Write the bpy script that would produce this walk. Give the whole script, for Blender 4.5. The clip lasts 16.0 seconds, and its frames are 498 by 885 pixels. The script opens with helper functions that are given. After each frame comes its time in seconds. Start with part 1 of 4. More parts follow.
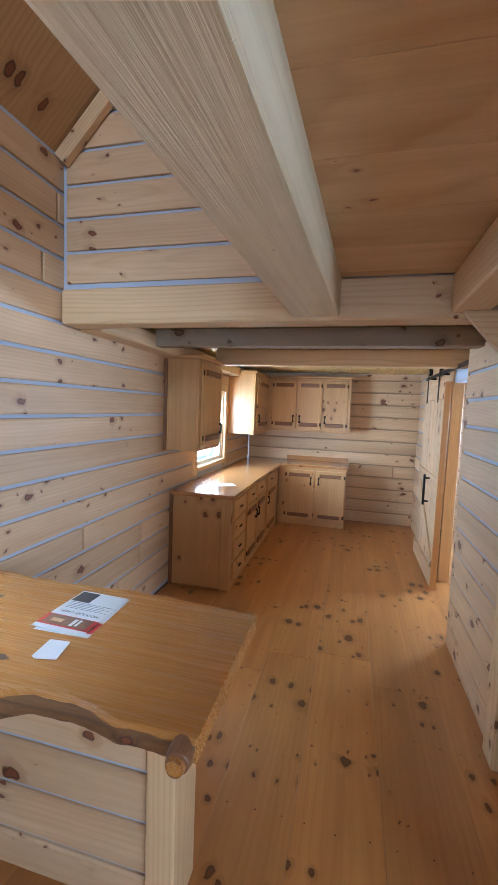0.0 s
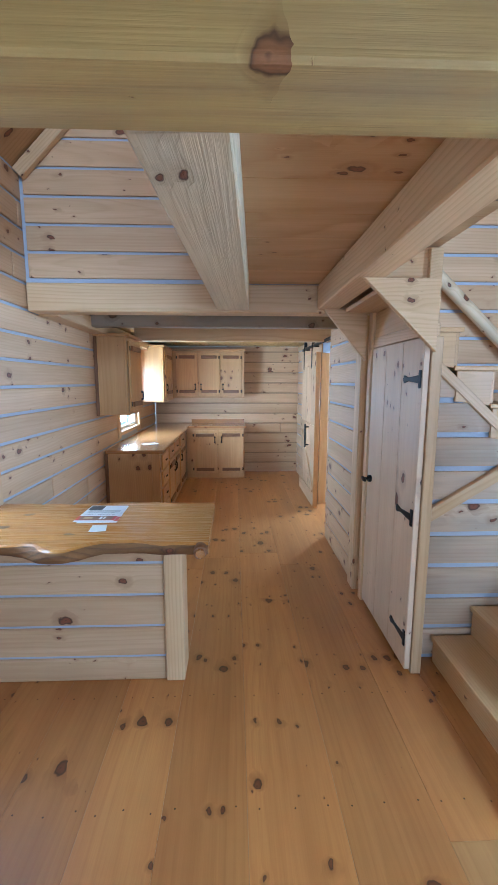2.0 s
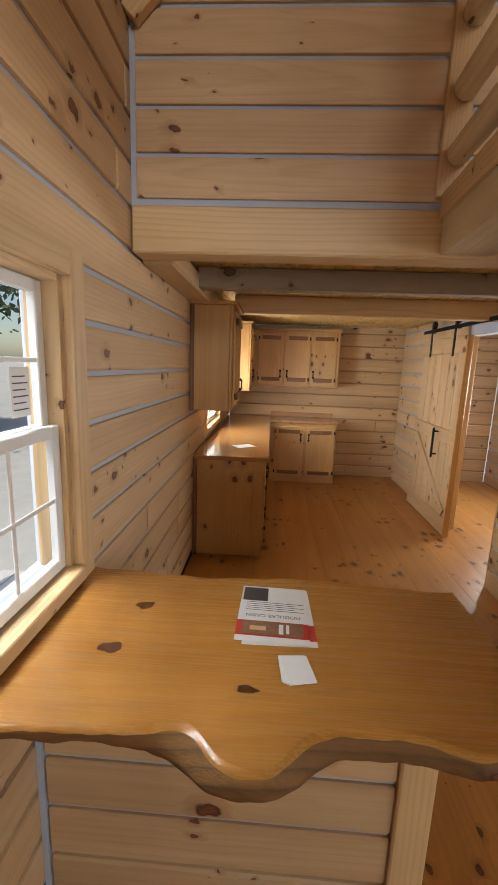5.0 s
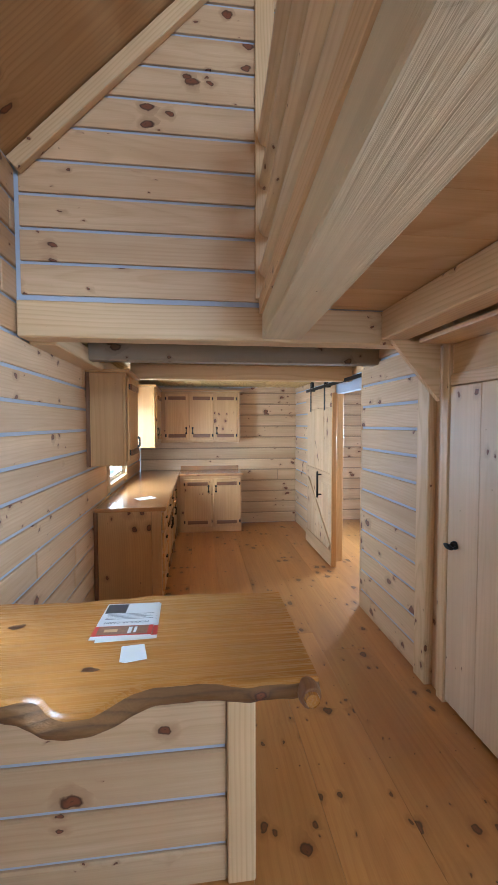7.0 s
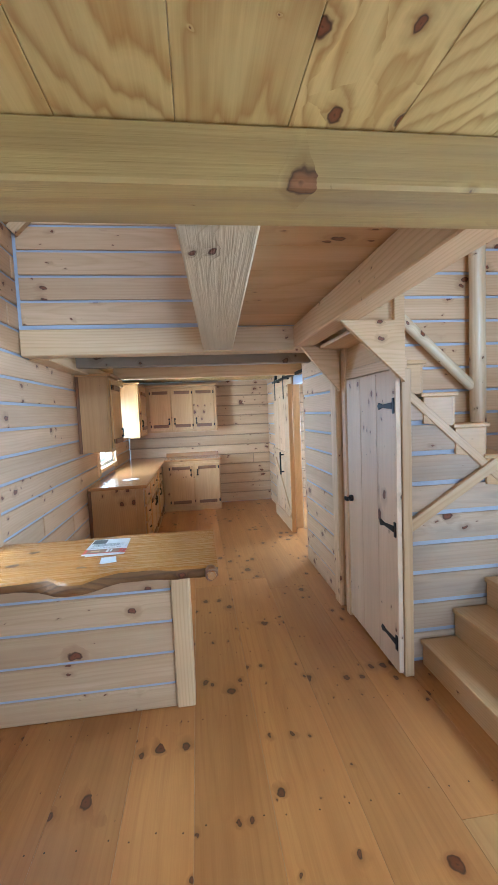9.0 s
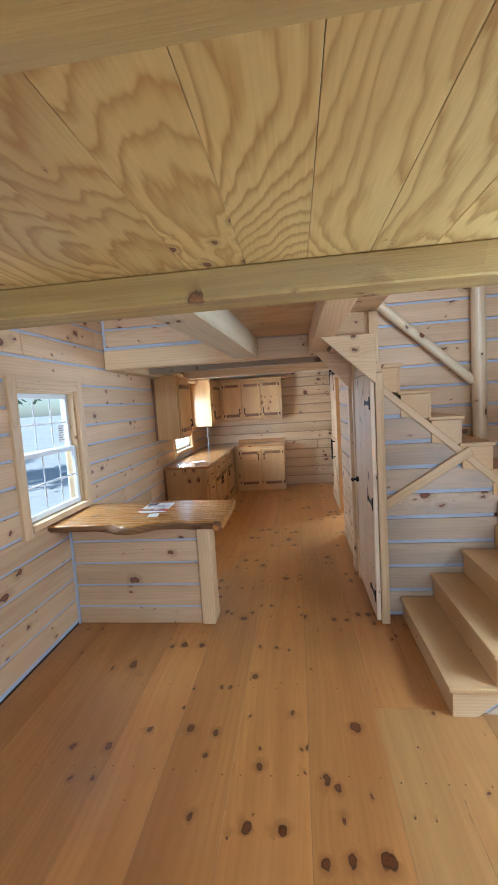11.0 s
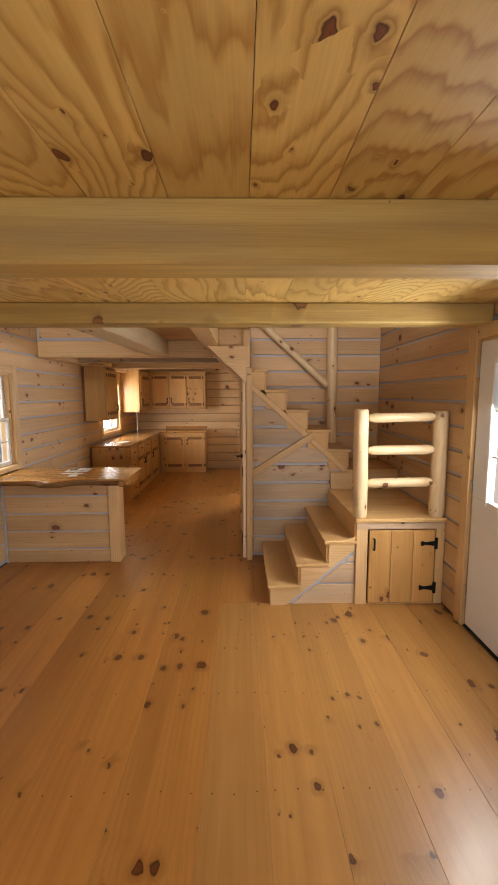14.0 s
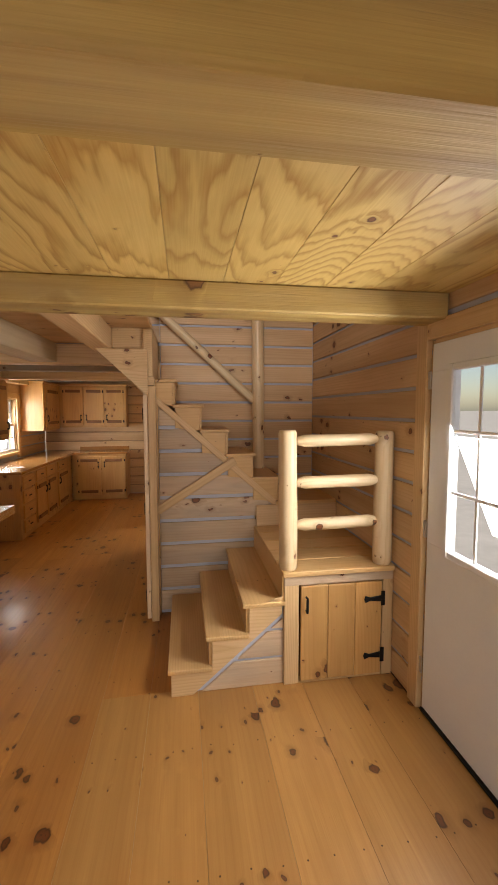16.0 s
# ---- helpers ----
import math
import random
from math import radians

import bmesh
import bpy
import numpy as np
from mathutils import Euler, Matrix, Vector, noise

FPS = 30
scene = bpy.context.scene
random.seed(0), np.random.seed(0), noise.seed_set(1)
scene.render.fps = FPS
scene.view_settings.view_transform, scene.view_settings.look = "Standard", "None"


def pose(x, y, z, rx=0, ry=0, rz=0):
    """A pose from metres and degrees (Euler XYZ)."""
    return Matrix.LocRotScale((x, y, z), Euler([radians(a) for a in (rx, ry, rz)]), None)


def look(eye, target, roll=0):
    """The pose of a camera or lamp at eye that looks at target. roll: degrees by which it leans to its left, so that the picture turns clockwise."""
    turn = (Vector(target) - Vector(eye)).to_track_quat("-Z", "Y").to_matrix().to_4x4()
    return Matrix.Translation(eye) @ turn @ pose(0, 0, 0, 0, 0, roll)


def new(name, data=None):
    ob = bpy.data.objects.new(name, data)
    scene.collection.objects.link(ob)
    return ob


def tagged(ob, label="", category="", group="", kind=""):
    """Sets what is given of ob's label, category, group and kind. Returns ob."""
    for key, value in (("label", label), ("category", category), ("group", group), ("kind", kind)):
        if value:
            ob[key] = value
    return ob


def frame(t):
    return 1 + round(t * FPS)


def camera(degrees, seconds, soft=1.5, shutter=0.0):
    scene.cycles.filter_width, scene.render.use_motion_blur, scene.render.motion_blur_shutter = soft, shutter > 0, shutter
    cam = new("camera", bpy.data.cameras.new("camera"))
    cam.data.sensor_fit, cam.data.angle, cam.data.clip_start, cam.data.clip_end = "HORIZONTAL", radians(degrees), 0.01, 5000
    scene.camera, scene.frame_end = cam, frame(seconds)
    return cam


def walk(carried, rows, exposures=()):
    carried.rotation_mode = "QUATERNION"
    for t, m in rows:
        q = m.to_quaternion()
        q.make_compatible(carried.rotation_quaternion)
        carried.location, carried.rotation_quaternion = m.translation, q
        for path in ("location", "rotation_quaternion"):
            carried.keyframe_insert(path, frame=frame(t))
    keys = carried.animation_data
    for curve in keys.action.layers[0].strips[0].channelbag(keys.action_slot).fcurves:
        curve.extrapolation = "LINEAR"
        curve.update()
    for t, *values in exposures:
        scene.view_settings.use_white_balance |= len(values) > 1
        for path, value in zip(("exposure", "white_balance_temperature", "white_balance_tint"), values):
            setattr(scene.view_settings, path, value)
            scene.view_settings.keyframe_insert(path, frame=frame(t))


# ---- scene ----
PLAN = 0.94
cam = camera(63.2, 16.0)
PATH = [
    (0, (0.156, 0.057, 1.691), (-0.329, 1.989, 1.52), 2.2),
    (0.5, (0.159, -0.211, 1.676), (-0.18, 1.74, 1.397), 0.2),
    (1, (0.041, -0.487, 1.642), (-0.143, 1.493, 1.425), -0.3),
    (1.5, (-0.03, -0.684, 1.645), (0.056, 1.281, 1.286), 0.2),
    (2, (-0.029, -0.894, 1.64), (0.04, 1.083, 1.343), 0.1),
    (2.5, (-0.08, -0.963, 1.663), (-0.148, 1.025, 1.46), -1.2),
    (3, (-0.264, -0.846, 1.657), (-0.449, 1.134, 1.438), -0.9),
    (3.2, (-0.323, -0.775, 1.659), (-0.562, 1.193, 1.389), -0.6),
    (5.3, (-0.834, 0.248, 1.653), (-0.898, 2.21, 1.268), 2.7),
    (5.5, (-0.832, 0.252, 1.666), (-0.865, 2.213, 1.275), 3.1),
    (6, (-0.741, 0.164, 1.707), (-0.596, 2.141, 1.439), 3.6),
    (6.5, (-0.594, -0.021, 1.677), (-0.346, 1.96, 1.552), 1.9),
    (7, (-0.501, -0.237, 1.655), (-0.259, 1.746, 1.563), -0.1),
    (7.5, (-0.481, -0.463, 1.669), (-0.298, 1.528, 1.606), -1.7),
    (8, (-0.486, -0.72, 1.674), (-0.151, 1.246, 1.527), -1.6),
    (8.5, (-0.38, -0.888, 1.675), (0.022, 1.067, 1.554), -1.5),
    (9, (-0.22, -1.074, 1.648), (0.028, 0.905, 1.502), -2.4),
    (9.2, (-0.198, -1.108, 1.649), (-0.054, 0.879, 1.469), -2.7),
    (11.3, (0.493, -1.988, 1.713), (0.251, -0.012, 1.519), -3.6),
    (11.5, (0.54, -2.105, 1.683), (0.318, -0.119, 1.6), -3.6),
    (12, (0.62, -2.41, 1.648), (0.371, -0.43, 1.516), -3.3),
    (12.5, (0.696, -2.593, 1.698), (0.334, -0.633, 1.533), -1.6),
    (13, (0.827, -2.788, 1.695), (0.714, -0.792, 1.641), -0.7),
    (13.5, (0.92, -2.875, 1.66), (0.899, -0.888, 1.438), -0.5),
    (14, (0.915, -2.801, 1.675), (0.952, -0.815, 1.441), -0.2),
    (14.5, (0.866, -2.641, 1.662), (0.926, -0.657, 1.412), 1.1),
    (15, (0.873, -2.474, 1.663), (0.923, -0.504, 1.324), 1.1),
    (15.5, (1.118, -2.235, 1.686), (1.237, -0.248, 1.492), 0.1),
    (16, (1.23, -2.035, 1.675), (1.548, -0.066, 1.519), -0.1),
]
EXPOSURES = [(0, 0.3, 4650, 1), (2, 0.42, 4250, -3), (3.2, 0.2, 4650, 0), (5.3, -0.35, 6800, 8), (5.8, -0.2, 6500, 8), (6.5, 0.2, 5200, 3), (7.5, 0.37, 4700, -3), (9, 0.52, 4450, -4), (11.5, 0.15, 4950, 0), (12.5, -0.05, 5050, 2), (13.5, -0.2, 7200, 10), (15.5, -0.4, 8000, 15), (16, -0.4, 7500, 13)]
walk(cam, [(t, look(eye, target, roll)) for t, eye, target, roll in PATH], EXPOSURES)

# Light: daylight through the openings
world = bpy.data.worlds.new("sky")
scene.world = world
world.use_nodes = True
sky = world.node_tree.nodes.new("ShaderNodeTexSky")
sky.sky_type, sky.sun_disc, sky.sun_elevation, sky.sun_rotation = "NISHITA", False, radians(48), radians(200)
world.node_tree.links.new(sky.outputs[0], world.node_tree.nodes["Background"].inputs[0])
world.node_tree.nodes["Background"].inputs[1].default_value = 0.13
sun = new("sun", bpy.data.lights.new("sun", "SUN"))
sun.data.energy, sun.data.angle, sun.data.color = 5.0, radians(0.6), (1, 0.95, 0.88)
sun.matrix_world = look((0, 0, 20), (0.5, 10, 6))


def window_light(x, y, z, toward, w, h, watts, colour=(0.88, 0.94, 1.0)):
    lamp = new("window_light", bpy.data.lights.new("window_light", "AREA"))
    lamp.data.shape, lamp.data.size, lamp.data.size_y, lamp.data.energy, lamp.data.color = "RECTANGLE", w * PLAN, h * PLAN, watts, colour
    eye = Vector((x, y, z)) * PLAN
    lamp.matrix_world = look(eye, eye + Vector(toward))
    return lamp


window_light(-2.45, 1.145, 3.0, (0.75, 0, -1.2), 1.3, 1.0, 95)
window_light(-1.64, 4.9, 1.55, (1, 0, -0.15), 0.85, 0.8, 40)
window_light(2.76, -0.54, 1.52, (-1, 0, -0.45), 0.55, 0.9, 44)
# Two lamps in unseen back openings, added to light the room from behind
window_light(0.6, -4.68, 1.35, (0, 1, -0.6), 2.4, 1.2, 46)
window_light(0.6, -4.68, 3.7, (0, 1, -0.1), 1.5, 1.2, 120)
window_light(2.76, 5.4, 1.5, (-1, -0.55, -0.25), 0.9, 0.9, 80)


# ---- materials ----
def node_tree(name):
    m = bpy.data.materials.new(name)
    m.use_nodes = True
    nt = m.node_tree
    return m, nt, nt.nodes["Principled BSDF"]


def math_node(nt, op, a, b=None):
    n = nt.nodes.new("ShaderNodeMath")
    n.operation = op
    for slot, v in ((0, a), (1, b)):
        if v is None:
            continue
        if isinstance(v, (int, float)):
            n.inputs[slot].default_value = v
        else:
            nt.links.new(v, n.inputs[slot])
    return n.outputs[0]


def ramp(nt, fac, stops):
    n = nt.nodes.new("ShaderNodeValToRGB")
    e = n.color_ramp.elements
    e[0].position, e[0].color = stops[0][0], (*stops[0][1], 1)
    e[1].position, e[1].color = stops[-1][0], (*stops[-1][1], 1)
    for p, c in stops[1:-1]:
        k = e.new(p)
        k.color = (*c, 1)
    nt.links.new(fac, n.inputs[0])
    return n.outputs[0]


def mix(nt, fac, a, b, kind="MIX"):
    n = nt.nodes.new("ShaderNodeMix")
    n.data_type, n.blend_type = "RGBA", kind
    for slot, v in ((0, fac), (6, a), (7, b)):
        if isinstance(v, (int, float)):
            n.inputs[slot].default_value = v
        elif isinstance(v, tuple):
            n.inputs[slot].default_value = (*v, 1)
        else:
            nt.links.new(v, n.inputs[slot])
    return n.outputs[2]


def scaled(nt, vec, sx, sy, sz):
    n = nt.nodes.new("ShaderNodeMapping")
    n.inputs["Scale"].default_value = (sx, sy, sz)
    nt.links.new(vec, n.inputs[0])
    return n.outputs[0]


def noise_tex(nt, vec, scale, detail=3.0, rough=0.55):
    n = nt.nodes.new("ShaderNodeTexNoise")
    n.inputs["Scale"].default_value, n.inputs["Detail"].default_value, n.inputs["Roughness"].default_value = scale, detail, rough
    nt.links.new(vec, n.inputs["Vector"])
    return n.outputs[0]


def pine(name, light, dark, knot=(0.10, 0.028, 0.008), gloss=0.45, rings=55.0, contrast=0.5, knots=0.13, knot_scale=(4.0, 8.0), vary=0.18, stain=0.0, coat=0.0, rough_bump=0.12, whorl=(1.3, 0.47), streak=0.3, pitch=0.0, wander=0.09):
    """Plain-sawn pine whose grain runs along local x: growth rings about a wandering pith, and knots in whorls.
    pitch is the board width of a mesh that joins many boards; 0 for one board a mesh."""
    m, nt, bsdf = node_tree(name)
    if pitch:
        rnd = nt.nodes.new("ShaderNodeNewGeometry").outputs["Random Per Island"]
    else:
        rnd = nt.nodes.new("ShaderNodeObjectInfo").outputs["Random"]
    coord = nt.nodes.new("ShaderNodeTexCoord")
    shift = nt.nodes.new("ShaderNodeVectorMath")
    shift.operation = "MULTIPLY_ADD"
    shift.inputs[1].default_value = (37.0, 19.0, 53.0)
    nt.links.new(rnd, shift.inputs[0])
    nt.links.new(coord.outputs["Object"], shift.inputs[2])
    p = shift.outputs[0]
    # knots: cells in the board's plane, present only where a whorl crosses the board
    wn = nt.nodes.new("ShaderNodeTexNoise")
    wn.inputs["Scale"].default_value, wn.inputs["Detail"].default_value = 22.0, 2.0
    nt.links.new(p, wn.inputs["Vector"])
    ws = nt.nodes.new("ShaderNodeVectorMath")
    ws.operation = "SCALE"
    ws.inputs["Scale"].default_value = 0.03
    nt.links.new(wn.outputs["Color"], ws.inputs[0])
    wob = nt.nodes.new("ShaderNodeVectorMath")
    wob.operation = "ADD"
    nt.links.new(p, wob.inputs[0])
    nt.links.new(ws.outputs[0], wob.inputs[1])
    cut = nt.nodes.new("ShaderNodeSeparateXYZ")
    nt.links.new(wob.outputs[0], cut.inputs[0])
    flat = nt.nodes.new("ShaderNodeCombineXYZ")
    nt.links.new(cut.outputs[0], flat.inputs[0])
    nt.links.new(math_node(nt, "ADD", cut.outputs[1], math_node(nt, "MULTIPLY", cut.outputs[2], 0.83)), flat.inputs[1])
    vor = nt.nodes.new("ShaderNodeTexVoronoi")
    vor.voronoi_dimensions = "2D"
    vor.inputs["Scale"].default_value = 1.0
    nt.links.new(scaled(nt, flat.outputs[0], knot_scale[0], knot_scale[1], 1.0), vor.inputs["Vector"])
    pick = nt.nodes.new("ShaderNodeSeparateColor")
    nt.links.new(vor.outputs["Color"], pick.inputs[0])
    along = noise_tex(nt, scaled(nt, p, whorl[0], 0.25, 0.25), 1.0, 1.0)
    here = math_node(nt, "MULTIPLY", math_node(nt, "SUBTRACT", along, whorl[1]), 11.0)
    here = math_node(nt, "MINIMUM", math_node(nt, "MAXIMUM", here, 0.0), 1.0)
    size = math_node(nt, "MULTIPLY", math_node(nt, "MULTIPLY", math_node(nt, "POWER", pick.outputs[0], 1.7), here), knots)
    rel = math_node(nt, "DIVIDE", vor.outputs["Distance"], math_node(nt, "ADD", size, 0.002))
    bend = math_node(nt, "DIVIDE", 0.9, math_node(nt, "ADD", math_node(nt, "MULTIPLY", math_node(nt, "MULTIPLY", rel, rel), 0.5), 0.4))
    # rings: distance from a pith that drifts off along the board
    sep = nt.nodes.new("ShaderNodeSeparateXYZ")
    nt.links.new(coord.outputs["Object"], sep.inputs[0])
    yy = sep.outputs[1]
    if pitch:
        yy = math_node(nt, "SUBTRACT", math_node(nt, "MULTIPLY", math_node(nt, "FRACT", math_node(nt, "DIVIDE", yy, pitch)), pitch), pitch * 0.5)
    drift = math_node(nt, "MULTIPLY", math_node(nt, "SUBTRACT", noise_tex(nt, scaled(nt, p, 0.38, 0.6, 0.6), 1.0, 1.5), 0.5), wander * 3.4)
    off = math_node(nt, "MULTIPLY", math_node(nt, "SUBTRACT", rnd, 0.5), 0.16)
    dy = math_node(nt, "ADD", math_node(nt, "ADD", yy, off), math_node(nt, "MULTIPLY", drift, 0.35))
    dz = math_node(nt, "ADD", math_node(nt, "ADD", math_node(nt, "ADD", sep.outputs[2], drift), math_node(nt, "MULTIPLY", off, 0.8)), 0.07)
    rad = math_node(nt, "SQRT", math_node(nt, "ADD", math_node(nt, "MULTIPLY", dy, dy), math_node(nt, "MULTIPLY", dz, dz)))
    jitter = noise_tex(nt, scaled(nt, p, 1.5, 9.0, 9.0), 1.0, 3.0)
    phase = math_node(nt, "ADD", math_node(nt, "ADD", math_node(nt, "MULTIPLY", rad, rings), math_node(nt, "MULTIPLY", jitter, rings * 0.02)), bend)
    band = ramp(nt, math_node(nt, "FRACT", phase), [(0.0, (0.25, 0.25, 0.25)), (0.12, (0, 0, 0)), (0.5, (0.1, 0.1, 0.1)), (0.88, (1, 1, 1)), (1.0, (0.3, 0.3, 0.3))])
    fine = noise_tex(nt, scaled(nt, p, 4.0, 190.0, 190.0), 1.0, 2.0)
    g = math_node(nt, "ADD", math_node(nt, "MULTIPLY", band, contrast), math_node(nt, "MULTIPLY", math_node(nt, "SUBTRACT", fine, 0.3), 0.5))
    base = mix(nt, g, light, dark)
    broad = noise_tex(nt, scaled(nt, p, 0.5, 9.0, 9.0), 1.0, 3.0)
    base = mix(nt, math_node(nt, "MULTIPLY", ramp(nt, broad, [(0.38, (0, 0, 0)), (0.68, (1, 1, 1))]), streak), base, dark)
    blotch = noise_tex(nt, scaled(nt, p, 1.1, 3.0, 3.0), 1.3, 3.0)
    base = mix(nt, math_node(nt, "MULTIPLY", ramp(nt, blotch, [(0.42, (0, 0, 0)), (0.7, (1, 1, 1))]), 0.45), base, tuple(0.35 * a + 0.6 * b for a, b in zip(light, dark)))
    if stain:
        grey = noise_tex(nt, scaled(nt, p, 1.2, 6.0, 6.0), 1.0, 4.0)
        base = mix(nt, math_node(nt, "MULTIPLY", ramp(nt, grey, [(0.45, (0, 0, 0)), (0.7, (1, 1, 1))]), stain), base, (0.30, 0.27, 0.23))
    tone = math_node(nt, "ADD", math_node(nt, "MULTIPLY", rnd, vary), 1.0 - vary * 0.5)
    hsv = nt.nodes.new("ShaderNodeHueSaturation")
    nt.links.new(tone, hsv.inputs["Value"])
    nt.links.new(base, hsv.inputs["Color"])
    near = math_node(nt, "MULTIPLY", rel, 0.4)
    halo = ramp(nt, near, [(0.25, (1, 1, 1)), (0.9, (0, 0, 0))])
    col = mix(nt, math_node(nt, "MULTIPLY", halo, 0.55), hsv.outputs[0], tuple(0.6 * d + 0.35 * k for d, k in zip(dark, knot)))
    eye = ramp(nt, near, [(0.27, (1, 1, 1)), (0.34, (0, 0, 0))])
    heart = ramp(nt, near, [(0.0, tuple(k * 0.7 for k in knot)), (0.07, tuple(1.9 * k for k in knot)), (0.19, tuple(1.5 * k for k in knot)), (0.26, tuple(0.6 * k for k in knot))])
    col = mix(nt, math_node(nt, "MULTIPLY", eye, 0.95), col, heart)
    nt.links.new(col, bsdf.inputs["Base Color"])
    nt.links.new(math_node(nt, "ADD", math_node(nt, "MULTIPLY", fine, 0.18), gloss - 0.08), bsdf.inputs["Roughness"])
    bsdf.inputs["Coat Weight"].default_value = coat
    bsdf.inputs["Coat Roughness"].default_value = 0.16
    bump = nt.nodes.new("ShaderNodeBump")
    bump.inputs["Strength"].default_value, bump.inputs["Distance"].default_value = rough_bump, 0.003
    nt.links.new(math_node(nt, "ADD", math_node(nt, "ADD", fine, math_node(nt, "MULTIPLY", band, 0.4)), math_node(nt, "MULTIPLY", jitter, 1.2)), bump.inputs["Height"])
    nt.links.new(bump.outputs[0], bsdf.inputs["Normal"])
    return m


def plain(name, colour, rough=0.5, metal=0.0, vary=0.12, scale=25.0, bump=0.1):
    m, nt, bsdf = node_tree(name)
    coord = nt.nodes.new("ShaderNodeTexCoord")
    n = noise_tex(nt, coord.outputs["Object"], scale, 4.0)
    n2 = noise_tex(nt, coord.outputs["Object"], scale * 0.12, 2.0)
    f = math_node(nt, "ADD", math_node(nt, "MULTIPLY", n, 0.6), math_node(nt, "MULTIPLY", n2, 0.4))
    nt.links.new(mix(nt, f, tuple(c * (1 - vary) for c in colour), tuple(min(1, c * (1 + vary)) for c in colour)), bsdf.inputs["Base Color"])
    bsdf.inputs["Roughness"].default_value, bsdf.inputs["Metallic"].default_value = rough, metal
    b = nt.nodes.new("ShaderNodeBump")
    b.inputs["Strength"].default_value, b.inputs["Distance"].default_value = bump, 0.004
    nt.links.new(n, b.inputs["Height"])
    nt.links.new(b.outputs[0], bsdf.inputs["Normal"])
    return m


wall_pine = pine("wall_pine", (0.68, 0.475, 0.275), (0.43, 0.245, 0.11), gloss=0.5, contrast=0.24, rings=48, knots=0.36, knot_scale=(6.0, 12.0), whorl=(2.6, 0.53), streak=0.5)
stair_wall_pine = pine("stair_wall_pine", (0.64, 0.48, 0.33), (0.38, 0.24, 0.14), gloss=0.55, contrast=0.28, rings=48, knots=0.3, knot_scale=(6.5, 11.0), whorl=(1.6, 0.53), stain=0.5, vary=0.28)
floor_pine = pine("floor_pine", (0.48, 0.22, 0.056), (0.27, 0.094, 0.02), gloss=0.34, contrast=0.2, rings=34, knots=0.36, knot_scale=(6.5, 10.0), whorl=(3.2, 0.505), vary=0.22, coat=0.22, knot=(0.06, 0.014, 0.003), streak=0.5)
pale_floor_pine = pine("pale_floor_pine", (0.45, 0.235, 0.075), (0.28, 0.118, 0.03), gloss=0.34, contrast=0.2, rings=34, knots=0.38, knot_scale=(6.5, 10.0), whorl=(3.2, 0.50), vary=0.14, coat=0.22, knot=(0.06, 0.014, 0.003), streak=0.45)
ceiling_pine = pine("ceiling_pine", (0.72, 0.535, 0.20), (0.42, 0.23, 0.055), gloss=0.5, contrast=0.85, rings=140, knots=0.26, knot_scale=(6.0, 10.0), whorl=(2.4, 0.56), vary=0.2, pitch=0.235, wander=0.11, streak=0.12)
walkway_pine = pine("walkway_pine", (0.66, 0.44, 0.22), (0.44, 0.24, 0.09), gloss=0.45, contrast=0.5, rings=40, knots=0.34, knot_scale=(6.0, 10.0), whorl=(1.6, 0.55), vary=0.15, pitch=0.28, streak=0.4)
beam_pine = pine("beam_pine", (0.64, 0.46, 0.155), (0.30, 0.17, 0.04), gloss=0.65, contrast=0.22, rings=20, knots=0.44, knot_scale=(4.0, 6.5), whorl=(1.6, 0.52), stain=0.25, rough_bump=0.5, knot=(0.15, 0.065, 0.022), streak=0.7)
pale_beam = pine("pale_beam", (0.72, 0.61, 0.42), (0.50, 0.39, 0.22), gloss=0.65, contrast=0.25, rings=24, knots=0.34, knot_scale=(4.5, 8.0), whorl=(1.6, 0.56), stain=0.25, rough_bump=0.8, streak=0.45)
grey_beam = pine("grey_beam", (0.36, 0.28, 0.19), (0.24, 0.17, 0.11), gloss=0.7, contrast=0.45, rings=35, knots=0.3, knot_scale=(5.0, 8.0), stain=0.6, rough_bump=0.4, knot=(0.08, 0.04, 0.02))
trim_pine = pine("trim_pine", (0.72, 0.51, 0.285), (0.48, 0.285, 0.12), gloss=0.45, contrast=0.42, rings=60, knots=0.28, knot_scale=(7.0, 12.0), whorl=(1.8, 0.55), vary=0.15)
door_pine = pine("door_pine", (0.80, 0.62, 0.43), (0.58, 0.40, 0.23), gloss=0.45, contrast=0.2, rings=40, knots=0.34, knot_scale=(6.0, 10.0), whorl=(2.4, 0.52), vary=0.06, streak=0.35)
tread_pine = pine("tread_pine", (0.67, 0.44, 0.21), (0.48, 0.275, 0.10), gloss=0.4, contrast=0.34, rings=60, knots=0.16, knot_scale=(7.0, 12.0), whorl=(1.6, 0.58), vary=0.12)
cabinet_pine = pine("cabinet_pine", (0.62, 0.365, 0.14), (0.40, 0.19, 0.055), gloss=0.35, contrast=0.28, rings=50, knots=0.3, knot_scale=(7.0, 11.0), whorl=(1.8, 0.52), vary=0.18, coat=0.2)
bark_wood = pine("bark_wood", (0.26, 0.115, 0.04), (0.13, 0.05, 0.018), gloss=0.45, contrast=0.6, rings=120, coat=0.2, knots=0.1)
counter_pine = pine("counter_pine", (0.50, 0.25, 0.08), (0.38, 0.155, 0.045), gloss=0.2, contrast=0.4, rings=45, knots=0.2, coat=0.8)
slab_pine = pine("slab_pine", (0.50, 0.235, 0.05), (0.31, 0.115, 0.022), gloss=0.26, contrast=0.3, rings=22, knots=0.0, coat=0.35, streak=0.4, wander=0.2)
